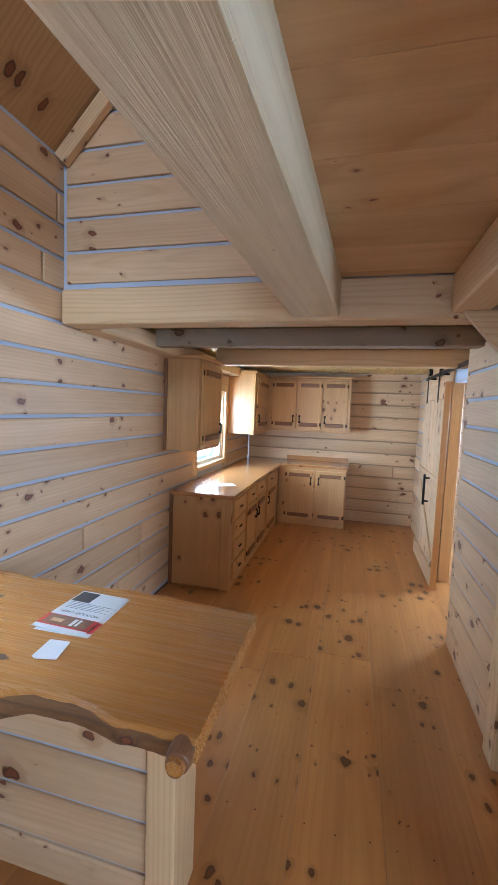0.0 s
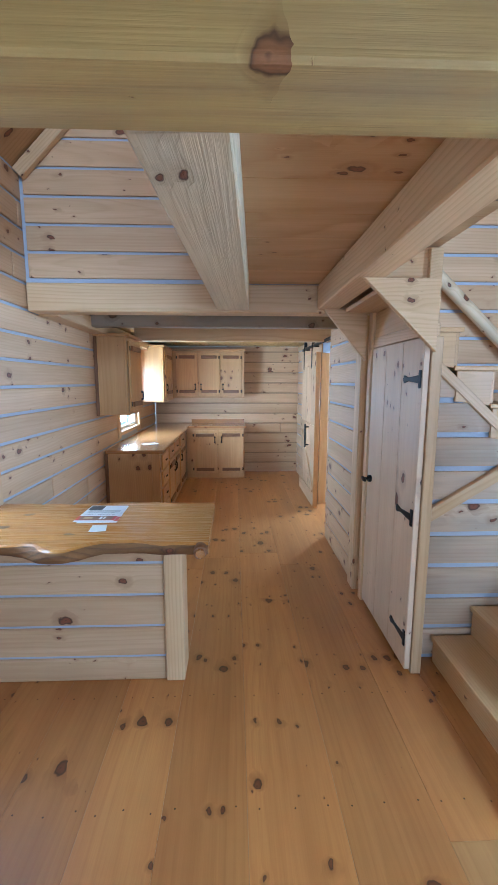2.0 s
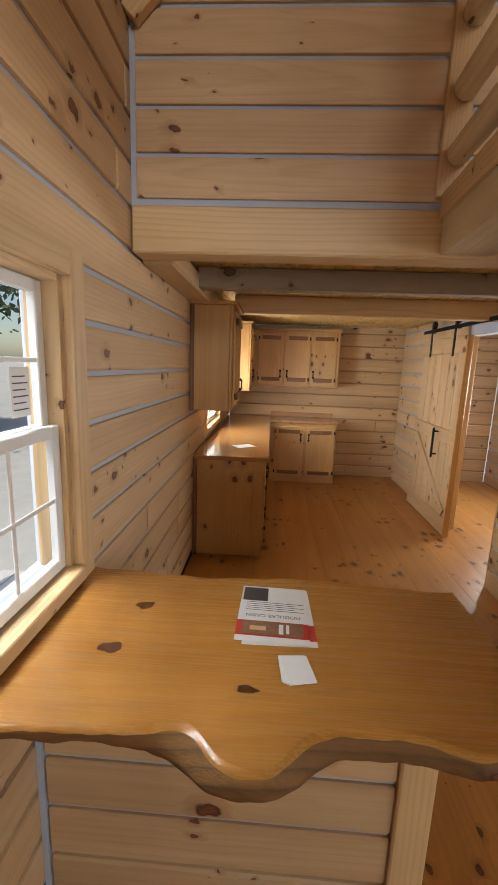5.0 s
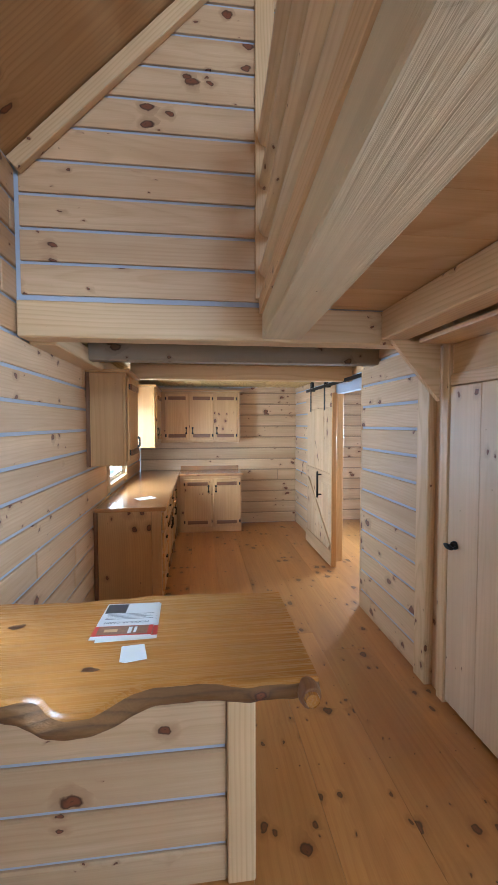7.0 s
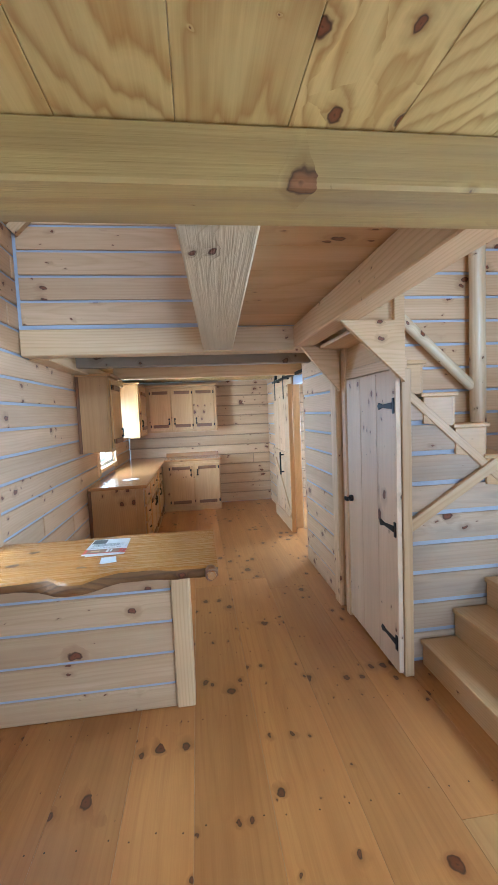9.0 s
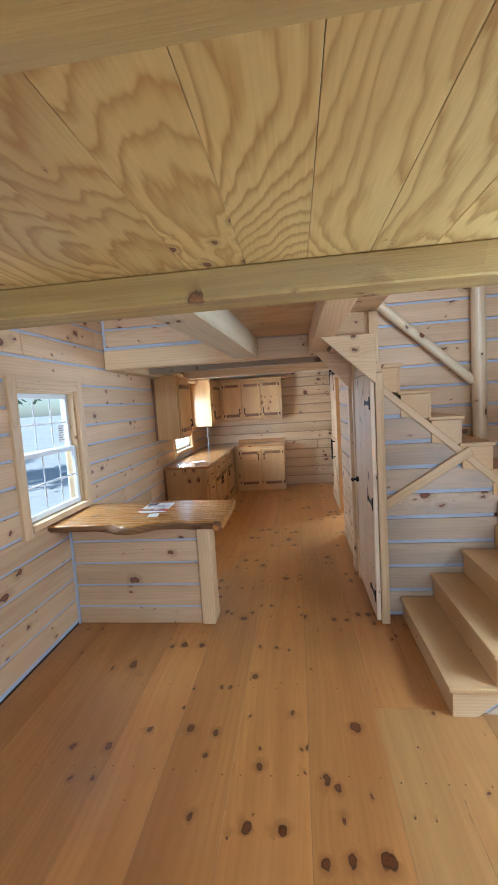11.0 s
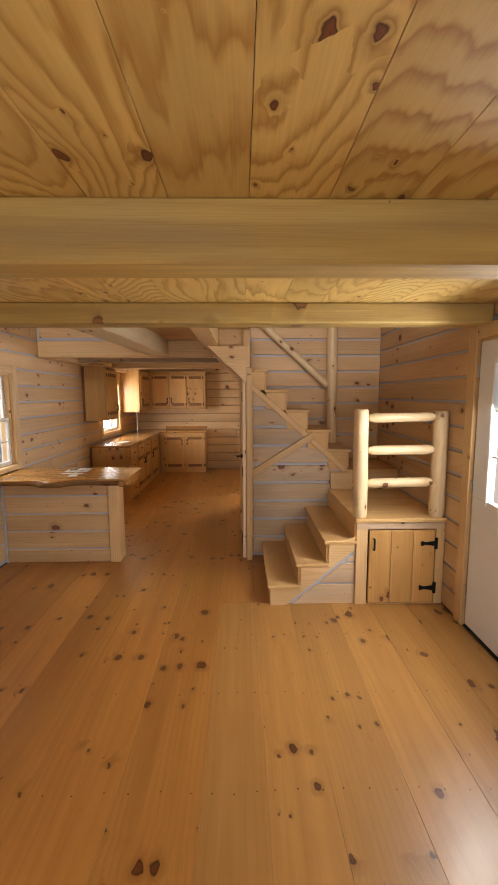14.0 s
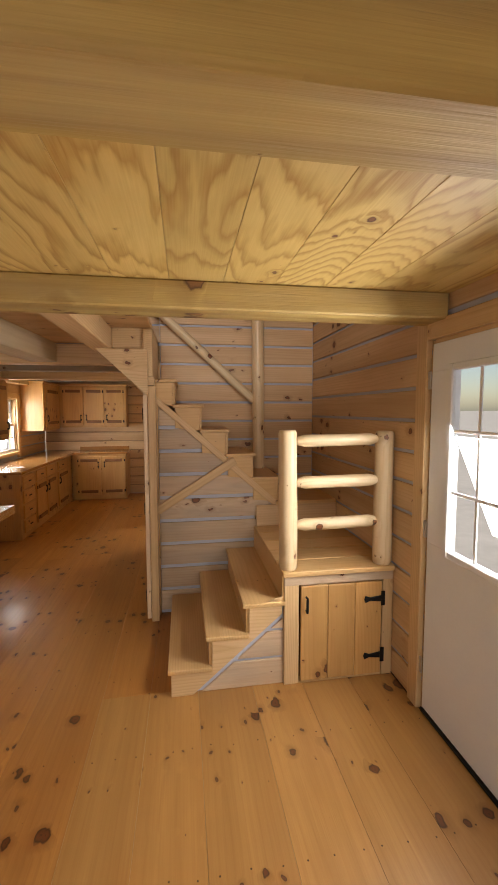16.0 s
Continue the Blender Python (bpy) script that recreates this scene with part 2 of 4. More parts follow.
bark_edge = pine("bark_edge", (0.26, 0.12, 0.03), (0.045, 0.018, 0.006), gloss=0.75, contrast=0.5, rings=40, knots=0.2, coat=0.0, rough_bump=0.5, streak=0.6)
log_pine = pine("log_pine", (0.80, 0.64, 0.42), (0.58, 0.40, 0.21), gloss=0.4, contrast=0.4, rings=40, knots=0.24, knot_scale=(6.0, 10.0), whorl=(2.2, 0.45), vary=0.08, coat=0.15)
roof_pine = pine("roof_pine", (0.52, 0.31, 0.13), (0.34, 0.18, 0.065), gloss=0.6, contrast=0.5, rings=40, knots=0.25)
chink_mat = plain("chinking", (0.44, 0.48, 0.58), 0.8, vary=0.1, scale=40, bump=0.3)
bare_joint = plain("bare_joint", (0.36, 0.24, 0.13), 0.8, vary=0.2, scale=40, bump=0.3)
knot_wood = plain("knot_wood", (0.085, 0.03, 0.012), 0.35, vary=0.5, scale=60, bump=0.2)
black_iron = plain("black_iron", (0.012, 0.012, 0.013), 0.45, 0.6)
white_paint = plain("white_paint", (0.74, 0.76, 0.80), 0.35, vary=0.04, scale=60, bump=0.05)
vinyl = plain("white_vinyl", (0.78, 0.78, 0.78), 0.3, vary=0.03)
paper = plain("paper", (0.80, 0.80, 0.80), 0.5, vary=0.03)
red_ink = plain("red_ink", (0.45, 0.03, 0.02), 0.5)
dark_ink = plain("dark_ink", (0.05, 0.045, 0.05), 0.5)
photo_ink = plain("photo_ink", (0.22, 0.11, 0.06), 0.45, vary=0.9, scale=60)
steel = plain("brushed_steel", (0.55, 0.55, 0.55), 0.35, 1.0)
hole_mat = plain("nail_hole", (0.05, 0.028, 0.015), 0.8)
dirt = plain("ground_gravel", (0.42, 0.41, 0.39), 0.95, vary=0.3, scale=3)
leaf_green = plain("leaf_green", (0.07, 0.10, 0.045), 0.6, vary=0.5, scale=4)
tree_bark = plain("tree_bark", (0.13, 0.10, 0.08), 0.9, vary=0.3)
deck_grey = plain("deck_grey", (0.5, 0.48, 0.47), 0.7, vary=0.2, scale=12)
siding_white = plain("siding_white", (0.62, 0.64, 0.66), 0.6, vary=0.08, scale=6)
shed_roof = plain("shed_roof", (0.12, 0.12, 0.13), 0.8)
glass, nt_, b_ = node_tree("window_glass")
b_.inputs["Base Color"].default_value = (1, 1, 1, 1)
b_.inputs["Roughness"].default_value, b_.inputs["Transmission Weight"].default_value, b_.inputs["IOR"].default_value = 0.0, 1.0, 1.02


# ---- building helpers ----
AXIS = {"x": Matrix.Identity(3), "y": Matrix(((0, -1, 0), (1, 0, 0), (0, 0, 1))), "z": Matrix(((0, 0, -1), (0, 1, 0), (1, 0, 0)))}
CACHE = {}


def thing(name, x, y, z, label, category, group=""):
    ob = new(name)
    ob.location = (x, y, z)
    return tagged(ob, label, category, group)


def structure(name, label="", x=0, y=0, z=0):
    ob = new(name)
    ob.location = (x, y, z)
    return tagged(ob, label, "", "", "structure")


def link_mesh(name, me, mat, parent, m, label=""):
    """m is the pose in the plan; parents are never turned unless the caller says so."""
    ob = new(name, me)
    if not me.materials:
        me.materials.append(mat)
    if parent is not None:
        ob.parent = parent
        pm = parent.matrix_basis.copy()
        up = parent.parent
        while up is not None:
            pm = up.matrix_basis @ pm
            up = up.parent
        m = pm.inverted() @ m
    ob.matrix_basis = m
    if label:
        ob["label"] = label
    return ob


def block_mesh(l, w, t, bevel, mat, segments=1):
    key = (round(l, 4), round(w, 4), round(t, 4), round(bevel, 4), mat.name, segments)
    if key not in CACHE:
        bm = bmesh.new()
        bmesh.ops.create_cube(bm, size=1.0)
        bmesh.ops.scale(bm, vec=(l, w, t), verts=bm.verts)
        if bevel > 0:
            bmesh.ops.bevel(bm, geom=list(bm.edges), offset=min(bevel, 0.4 * min(l, w, t)), segments=segments, affect="EDGES", profile=0.6)
        me = bpy.data.meshes.new("block")
        bm.to_mesh(me)
        bm.free()
        me.materials.append(mat)
        CACHE[key] = me
    return CACHE[key]


def plank(name, x0, x1, y0, y1, z0, z1, axis, mat, parent=None, bevel=0.004, label="", segments=1):
    """A squared timber between bounds, its grain along axis."""
    d = {"x": (x1 - x0, y1 - y0, z1 - z0), "y": (y1 - y0, x1 - x0, z1 - z0), "z": (z1 - z0, y1 - y0, x1 - x0)}[axis]
    m = Matrix.Translation(((x0 + x1) / 2, (y0 + y1) / 2, (z0 + z1) / 2)) @ AXIS[axis].to_4x4()
    return link_mesh(name, block_mesh(*d, bevel, mat, segments), mat, parent, m, label)


def beam_between(name, a, b, w, t, mat, parent=None, bevel=0.004, up=(0, 0, 1), label=""):
    """A timber from a to b, w wide across, t thick along up."""
    a, b = Vector(a), Vector(b)
    x = (b - a).normalized()
    y = Vector(up).cross(x).normalized()
    z = x.cross(y)
    m = Matrix((x, y, z)).transposed().to_4x4()
    m.translation = (a + b) / 2
    return link_mesh(name, block_mesh((b - a).length, w, t, bevel, mat), mat, parent, m, label)


def prism(name, poly, axis, lo, hi, mat, parent=None, label="", grain="u"):
    """A flat piece: poly in the two other axes (u, v), thickness from lo to hi along axis ('x': u=y, v=z; 'y': u=x, v=z; 'z': u=x, v=y)."""
    cu, cv = sum(p[0] for p in poly) / len(poly), sum(p[1] for p in poly) / len(poly)
    mid = (lo + hi) / 2
    if axis == "y":
        ex, ey, ez = Vector((1, 0, 0)), Vector((0, 0, 1)), Vector((0, -1, 0))
        o = Vector((cu, mid, cv))
    elif axis == "x":
        ex, ey, ez = Vector((0, 1, 0)), Vector((0, 0, 1)), Vector((1, 0, 0))
        o = Vector((mid, cu, cv))
    else:
        ex, ey, ez = Vector((1, 0, 0)), Vector((0, 1, 0)), Vector((0, 0, 1))
        o = Vector((cu, cv, mid))
    if grain == "v":
        ex, ey, ez = ey, -ex, ez
        pts = [(v - cv, -(u - cu)) for u, v in poly]
    else:
        pts = [(u - cu, v - cv) for u, v in poly]
    h = (hi - lo) / 2
    bm = bmesh.new()
    f = bm.faces.new([bm.verts.new((u, v, -h)) for u, v in pts])
    ext = bmesh.ops.extrude_face_region(bm, geom=[f])
    bmesh.ops.translate(bm, vec=(0, 0, 2 * h), verts=[g for g in ext["geom"] if isinstance(g, bmesh.types.BMVert)])
    bmesh.ops.recalc_face_normals(bm, faces=bm.faces)
    if 2 * h > 0.006:
        bmesh.ops.bevel(bm, geom=list(bm.edges), offset=0.0025, segments=1, affect="EDGES")
    me = bpy.data.meshes.new(name)
    bm.to_mesh(me)
    bm.free()
    m = Matrix((ex, ey, ez)).transposed().to_4x4()
    m.translation = o
    return link_mesh(name, me, mat, parent, m, label)


def log(name, a, b, r, mat, parent=None, taper=0.0, wobble=0.05, seed=0, label="", rings=14, cap=0.25):
    """A peeled log from a to b, uneven along its length, with rounded or tapered ends."""
    a, b = Vector(a), Vector(b)
    length = (b - a).length
    rng = random.Random(seed)
    ph = [rng.uniform(0, 6.28) for _ in range(4)]
    bm = bmesh.new()
    loops = []
    n = max(8, int(length / 0.06))
    ends = [0.0, taper * 0.35 + 0.004, taper + 0.012] if taper else [0.0, 0.008, 0.02]
    st = ends + [ends[-1] + (length - 2 * ends[-1]) * k / n for k in range(1, n)] + [length - e for e in reversed(ends)]
    for s in st:
        e = min(s, length - s)
        if taper:
            k = 0.45 + 0.55 * min(1, e / (taper + 0.012)) ** 0.7
        else:
            k = 0.86 + 0.14 * min(1, e / 0.02)
        ring = []
        for q in range(rings):
            w = 2 * math.pi * q / rings
            rr = r * k * (1 + wobble * (0.5 * math.sin(s * 5 + ph[0]) + 0.35 * math.sin(2 * w + ph[1] + s * 2) + 0.3 * math.sin(3 * w + s * 9 + ph[2])))
            ring.append(bm.verts.new((s - length / 2, rr * math.cos(w), rr * math.sin(w))))
        loops.append(ring)
    for p, q in zip(loops, loops[1:]):
        for k in range(rings):
            f = bm.faces.new((p[k], p[(k + 1) % rings], q[(k + 1) % rings], q[k]))
            f.smooth = True
    bm.faces.new(list(reversed(loops[0])))
    bm.faces.new(loops[-1])
    bmesh.ops.recalc_face_normals(bm, faces=bm.faces)
    me = bpy.data.meshes.new(name)
    bm.to_mesh(me)
    bm.free()
    x = (b - a).normalized()
    y = (Vector((0, 0, 1)) if abs(x.z) < 0.9 else Vector((0, 1, 0))).cross(x).normalized()
    m = Matrix((x, y, x.cross(y))).transposed().to_4x4()
    m.translation = (a + b) / 2
    return link_mesh(name, me, mat, parent, m, label)


PITCH, Z0, GAP, PROUD = 0.193, -0.015, 0.021, 0.016


def wall_body(name, axis, face, out, a0, a1, z0, z1, openings, thick):
    """The chinked core of a wall, cut round its openings; face is its inner side, out = +1 or -1 the way its back lies."""
    bm = bmesh.new()
    us = sorted({a0, a1, *[o[0] for o in openings], *[o[1] for o in openings]})
    vs = sorted({z0, z1, *[max(z0, o[2]) for o in openings], *[min(z1, o[3]) for o in openings]})
    for u0, u1 in zip(us, us[1:]):
        for v0, v1 in zip(vs, vs[1:]):
            cu, cv = (u0 + u1) / 2, (v0 + v1) / 2
            if any(o[0] < cu < o[1] and o[2] < cv < o[3] for o in openings):
                continue
            lo, hi = sorted((face, face + out * thick))
            c = ((lo + hi) / 2, cu, cv) if axis == "x" else (cu, (lo + hi) / 2, cv)
            s = (hi - lo, u1 - u0, v1 - v0) if axis == "x" else (u1 - u0, hi - lo, v1 - v0)
            bmesh.ops.create_cube(bm, size=1.0, matrix=Matrix.Translation(c) @ Matrix.Diagonal((*s, 1)))
    bmesh.ops.remove_doubles(bm, verts=bm.verts, dist=1e-5)
    me = bpy.data.meshes.new(name)
    bm.to_mesh(me)
    bm.free()
    return me


def log_wall(name, axis, face, out, a0, a1, z0, z1, openings=(), thick=0.14, mat=None, label="", limit=None, z_first=Z0, pitch=PITCH, seed=1, joint=None):
    """A wall of flat sawn logs with chinked joints. limit(z) gives the two ends of a row where a roof cuts it."""
    mat = mat or wall_pine
    body = link_mesh(name, wall_body(name, axis, face + out * PROUD, out, a0, a1, z0, z1 if limit is None else z0 + 0.02, openings, thick), joint or chink_mat, None, Matrix.Identity(4))
    tagged(body, label or "flat sawn pine log wall with pale blue-grey chinking", "", "", "structure")
    if limit is not None:
        lo0, hi0 = limit(z0)
        top = [(lo0, z0), (hi0, z0)]
        zt = z1
        lo1, hi1 = limit(zt)
        top += [(XR, EAVE), (hi1, zt), (lo1, zt), (XL, EAVE)]
        f0, f1 = sorted((face + out * PROUD, face + out * (PROUD + thick)))
        prism("chinking", top, axis, f0, f1, chink_mat, body)
    PENDING.append((body, axis, face, out, a0, a1, z0, z1, list(openings), mat, limit, z_first, pitch, seed))
    return body


PENDING = []


def lay_planks(body, axis, face, out, a0, a1, z0, z1, openings, mat, limit, z_first, pitch, seed):
    rng = random.Random(seed)
    k = 0
    while z_first + k * pitch < z1:
        b, t = z_first + k * pitch + GAP / 2, z_first + (k + 1) * pitch - GAP / 2
        k += 1
        b, t = max(b, z0 + 0.001), min(t, z1)
        if t - b < 0.03:
            continue
        spans = [(a0 + 0.004, a1 - 0.004)]
        for o in openings:
            if o[2] < t - 0.02 and o[3] > b + 0.02:
                spans = [s for p in spans for s in ((p[0], min(p[1], o[0])), (max(p[0], o[1]), p[1])) if s[1] - s[0] > 0.02]
        for s0, s1 in spans:
            f0, f1 = sorted((face, face + out * 0.05))
            if limit is not None:
                l0, h0 = limit(b)
                l1, h1 = limit(t)
                if min(h0, h1, s1) - max(l0, l1, s0) < 0.05:
                    continue
                poly = [(max(s0, l0 + 0.03), b), (min(s1, h0 - 0.03), b), (min(s1, h1 - 0.03), t), (max(s0, l1 + 0.03), t)]
                prism("plank", poly, axis, f0, f1, mat, body)
                continue
            cuts = [s0]
            while s1 - cuts[-1] > 4.2:
                cuts.append(cuts[-1] + rng.uniform(2.4, 3.8))
            cuts.append(s1)
            for c0, c1 in zip(cuts, cuts[1:]):
                c1 -= 0.012 if c1 < s1 else 0
                if axis == "x":
                    plank("plank", f0, f1, c0, c1, b, t, "y", mat, body, 0.011, segments=2)
                else:
                    plank("plank", c0, c1, f0, f1, b, t, "x", mat, body, 0.011, segments=2)


# ---- the shell ----
XL, XR, XP, XK = -1.548, 2.684, 0.985, 1.17
YB, YG, YS, YF = -4.6, 2.181, 2.045, 6.865
EAVE, SLOPE, RIDGE = 3.23, 1.0, 0.568
TOP = EAVE + (RIDGE - XL) * SLOPE

log_wall("wall_left", "x", XL, -1, YB, YF, 0, EAVE, [(-1.06, -0.10, 0, 2.19), (0.745, 1.545, 1.02, 2.02), (4.40, 5.42, 1.09, 2.0)], seed=3, z_first=-0.154, pitch=0.186)
log_wall("wall_right", "x", XR, 1, YB, YF, 0, EAVE, [(-1.03, -0.05, 0, 2.175), (4.9, 5.9, 1.0, 2.0)], seed=4)
# The back wall is out of view; its opening is added for the lamp
log_wall("wall_back", "y", YB, -1, XL, XR, 0, 2.36, [(-0.7, 1.9, 0.7, 2.0)], seed=5)
log_wall("wall_kitchen_end", "y", YF, 1, XL, XR, 0, 2.4, seed=6, joint=bare_joint, label="flat sawn pine log wall with bare joints")


def roof_limit(z):
    d = max(0, (z - EAVE)) / SLOPE
    return XL + d, XR - d


log_wall("wall_gable", "y", YG, 1, XL, XR, 2.453, TOP - 0.05, limit=lambda z: roof_limit(z) if z > EAVE else (XL, XR), z_first=2.478, pitch=0.187, label="tall pine log gable wall above the kitchen beam")
log_wall("wall_gable_back", "y", YB, -1, XL, XR, 2.42, 3.0, thick=0.14, seed=8)
# Unseen back gable, its upper opening added to let light reach the loft
back_gable = structure("wall_gable_top", "plain unseen pine gable wall round an added upper opening")
for poly in ([(XL, 3.0), (-0.2, 3.0), (-0.2, 4.4), (XL + 1.33, 4.4), (XL, EAVE)], [(1.4, 3.0), (XR, 3.0), (XR, EAVE), (XR - 1.33, 4.4), (1.4, 4.4)], [(XL + 1.33, 4.4), (XR - 1.33, 4.4), (RIDGE, TOP)]):
    prism("panel", poly, "y", YB - 0.14, YB, wall_pine, back_gable)
log_wall("wall_stair", "y", YS, 1, XP + 0.1, XR, 0, 3.2, thick=0.09, label="pinkish pine log wall behind the stairs", seed=9, z_first=-0.06)
partition = log_wall("wall_partition", "x", XP, 1, 2.385, 3.42, 0, 2.39, thick=0.19, seed=10)
log_wall("wall_kitchen_side", "x", XK, 1, 3.42, YF, 0, 2.39, [(3.48, 4.72, 0, 2.14)], thick=0.10, seed=11)
log_wall("wall_bath_end", "y", 3.40, -1, XK, XR, 0, 2.36, thick=0.1, seed=12)

# roof
for side, xe in ((1, XL), (-1, XR)):
    roof = structure("roof_left" if side > 0 else "roof_right", "brown board roof underside, sloping to the ridge")
    n = 15
    for k in range(n):
        y0, y1 = YB + (YF - YB) * k / n, YB + (YF - YB) * (k + 1) / n - 0.006
        a, b = Vector((xe - side * 0.15, (y0 + y1) / 2, EAVE - 0.15 * SLOPE + 0.03)), Vector((RIDGE, (y0 + y1) / 2, TOP + 0.03))
        beam_between("board", a, b, y1 - y0, 0.05, roof_pine, roof, 0.003)
    off = Vector((0, -0.03, -0.055))
    trim = structure("trim_gable", "pine trim board along the sloping roof edge")
    beam_between("board", Vector((xe + side * 0.02, YG, EAVE - 0.01)) + off, Vector((RIDGE, YG, TOP - 0.03)) + off, 0.05, 0.085, trim_pine, trim)
# upper floors and ceilings, one mesh each
def board_ceiling(name, x0, x1, y0, y1, z0, z1, along, width, mat, label):
    """Boards laid edge to edge with fine open joints, in one mesh; the mesh's own x runs along the grain."""
    turn = AXIS[along].to_4x4()
    a0, a1, l0, l1 = (-x1, -x0, y0, y1) if along == "y" else (y0, y1, x0, x1)
    bm = bmesh.new()
    k = math.floor(a0 / width)
    while k * width < a1:
        u0, u1 = max(a0, k * width), min(a1, (k + 1) * width - 0.0016)
        k += 1
        if u1 - u0 > 0.01:
            m = Matrix.Translation(((l0 + l1) / 2, (u0 + u1) / 2, (z0 + z1) / 2)) @ Matrix.Diagonal((l1 - l0, u1 - u0, z1 - z0, 1))
            bmesh.ops.create_cube(bm, size=1.0, matrix=m)
    bmesh.ops.bevel(bm, geom=list(bm.edges), offset=0.0012, segments=1, affect="EDGES")
    me = bpy.data.meshes.new(name)
    bm.to_mesh(me)
    bm.free()
    return tagged(link_mesh(name, me, mat, None, turn), label, "", "", "structure")


board_ceiling("ceiling_loft", XL, XR, YB, -0.012, 2.39, 2.445, "y", 0.25, ceiling_pine, "knotty yellow pine board ceiling with bold grain")
board_ceiling("ceiling_walkway", -0.12, 1.06, -0.009, YG - 0.024, 2.455, 2.495, "x", 0.298, walkway_pine, "knotty pine boards under the loft walkway")
board_ceiling("ceiling_kitchen", XL, XR, YG + 0.135, YF, 2.40, 2.44, "y", 0.25, ceiling_pine, "pine board ceiling over the kitchen")


def beam_thing(name, x0, x1, y0, y1, z0, z1, axis, mat, label, group=""):
    ob = plank(name, x0, x1, y0, y1, z0, z1, axis, mat, None, 0.008, label)
    return tagged(ob, label, "beam", group)


beam_thing("ceiling_beam", XL + 0.01, XR - 0.01, -0.215, -0.012, 2.258, 2.389, "x", beam_pine, "rough sawn yellow pine joist below the loft", "loft joists")
beam_thing("ceiling_beam", XL + 0.01, XR - 0.01, -1.652, -1.48, 2.192, 2.389, "x", beam_pine, "rough sawn yellow pine joist below the loft", "loft joists")
beam_thing("main_beam", XL + 0.01, XP + 0.1, YG - 0.02, YG + 0.13, 2.25, 2.452, "x", trim_pine, "squared pale pine beam at the kitchen edge")
wb = beam_between("walkway_beam", (-0.15, -0.009, 2.36), (-0.04, YG - 0.022, 2.36), 0.235, 0.19, pale_beam, None, 0.008)
tagged(wb, "thick rough sawn pale beam along the walkway", "beam")
wf = beam_between("walkway_fascia", (-0.268, -0.009, 2.46), (-0.167, YG - 0.03, 2.46), 0.022, 0.10, trim_pine, None, 0.003)
tagged(wf, "yellow pine edge board on the walkway beam", "trim", "", "structure")
beam_thing("walkway_beam", 0.585, 0.745, -0.009, YG - 0.022, 2.275, 2.453, "y", trim_pine, "smooth pine beam beside the closet")
beam_thing("kitchen_joist", XL + 0.15, XK, 3.06, 3.18, 2.262, 2.398, "x", grey_beam, "grey joist under the kitchen ceiling", "kitchen joists")
beam_thing("kitchen_joist", XL + 0.3, XK, 4.13, 4.25, 2.235, 2.398, "x", trim_pine, "pale pine joist under the kitchen ceiling", "kitchen joists")
beam_thing("wall_plate", XL + 0.001, XL + 0.16, 2.34, YF - 0.01, 2.24, 2.36, "y", trim_pine, "pine ledge plate along the kitchen wall")

# gable corner trim where the walkway meets the wall
tagged(plank("trim_corner", -0.20, -0.09, YG - 0.028, YG - 0.002, 2.50, 4.6, "z", trim_pine, None, 0.004), "upright pine trim board on the gable wall", "", "", "structure")
rail = thing("loft_railing", -0.12, 1.0, 2.5, "peeled log railing along the loft walkway edge", "railing")
for k, z in enumerate((2.66, 2.90, 3.16, 3.42)):
    log("rail", (-0.22, -0.3, z), (-0.13, YG - 0.03, z), 0.05 if k < 3 else 0.06, log_pine, rail, seed=20 + k)
for k, y in enumerate((-0.25, 0.95)):
    log("post", (-0.10, y, 2.497), (-0.10, y, 3.5), 0.06, log_pine, rail, seed=30 + k)

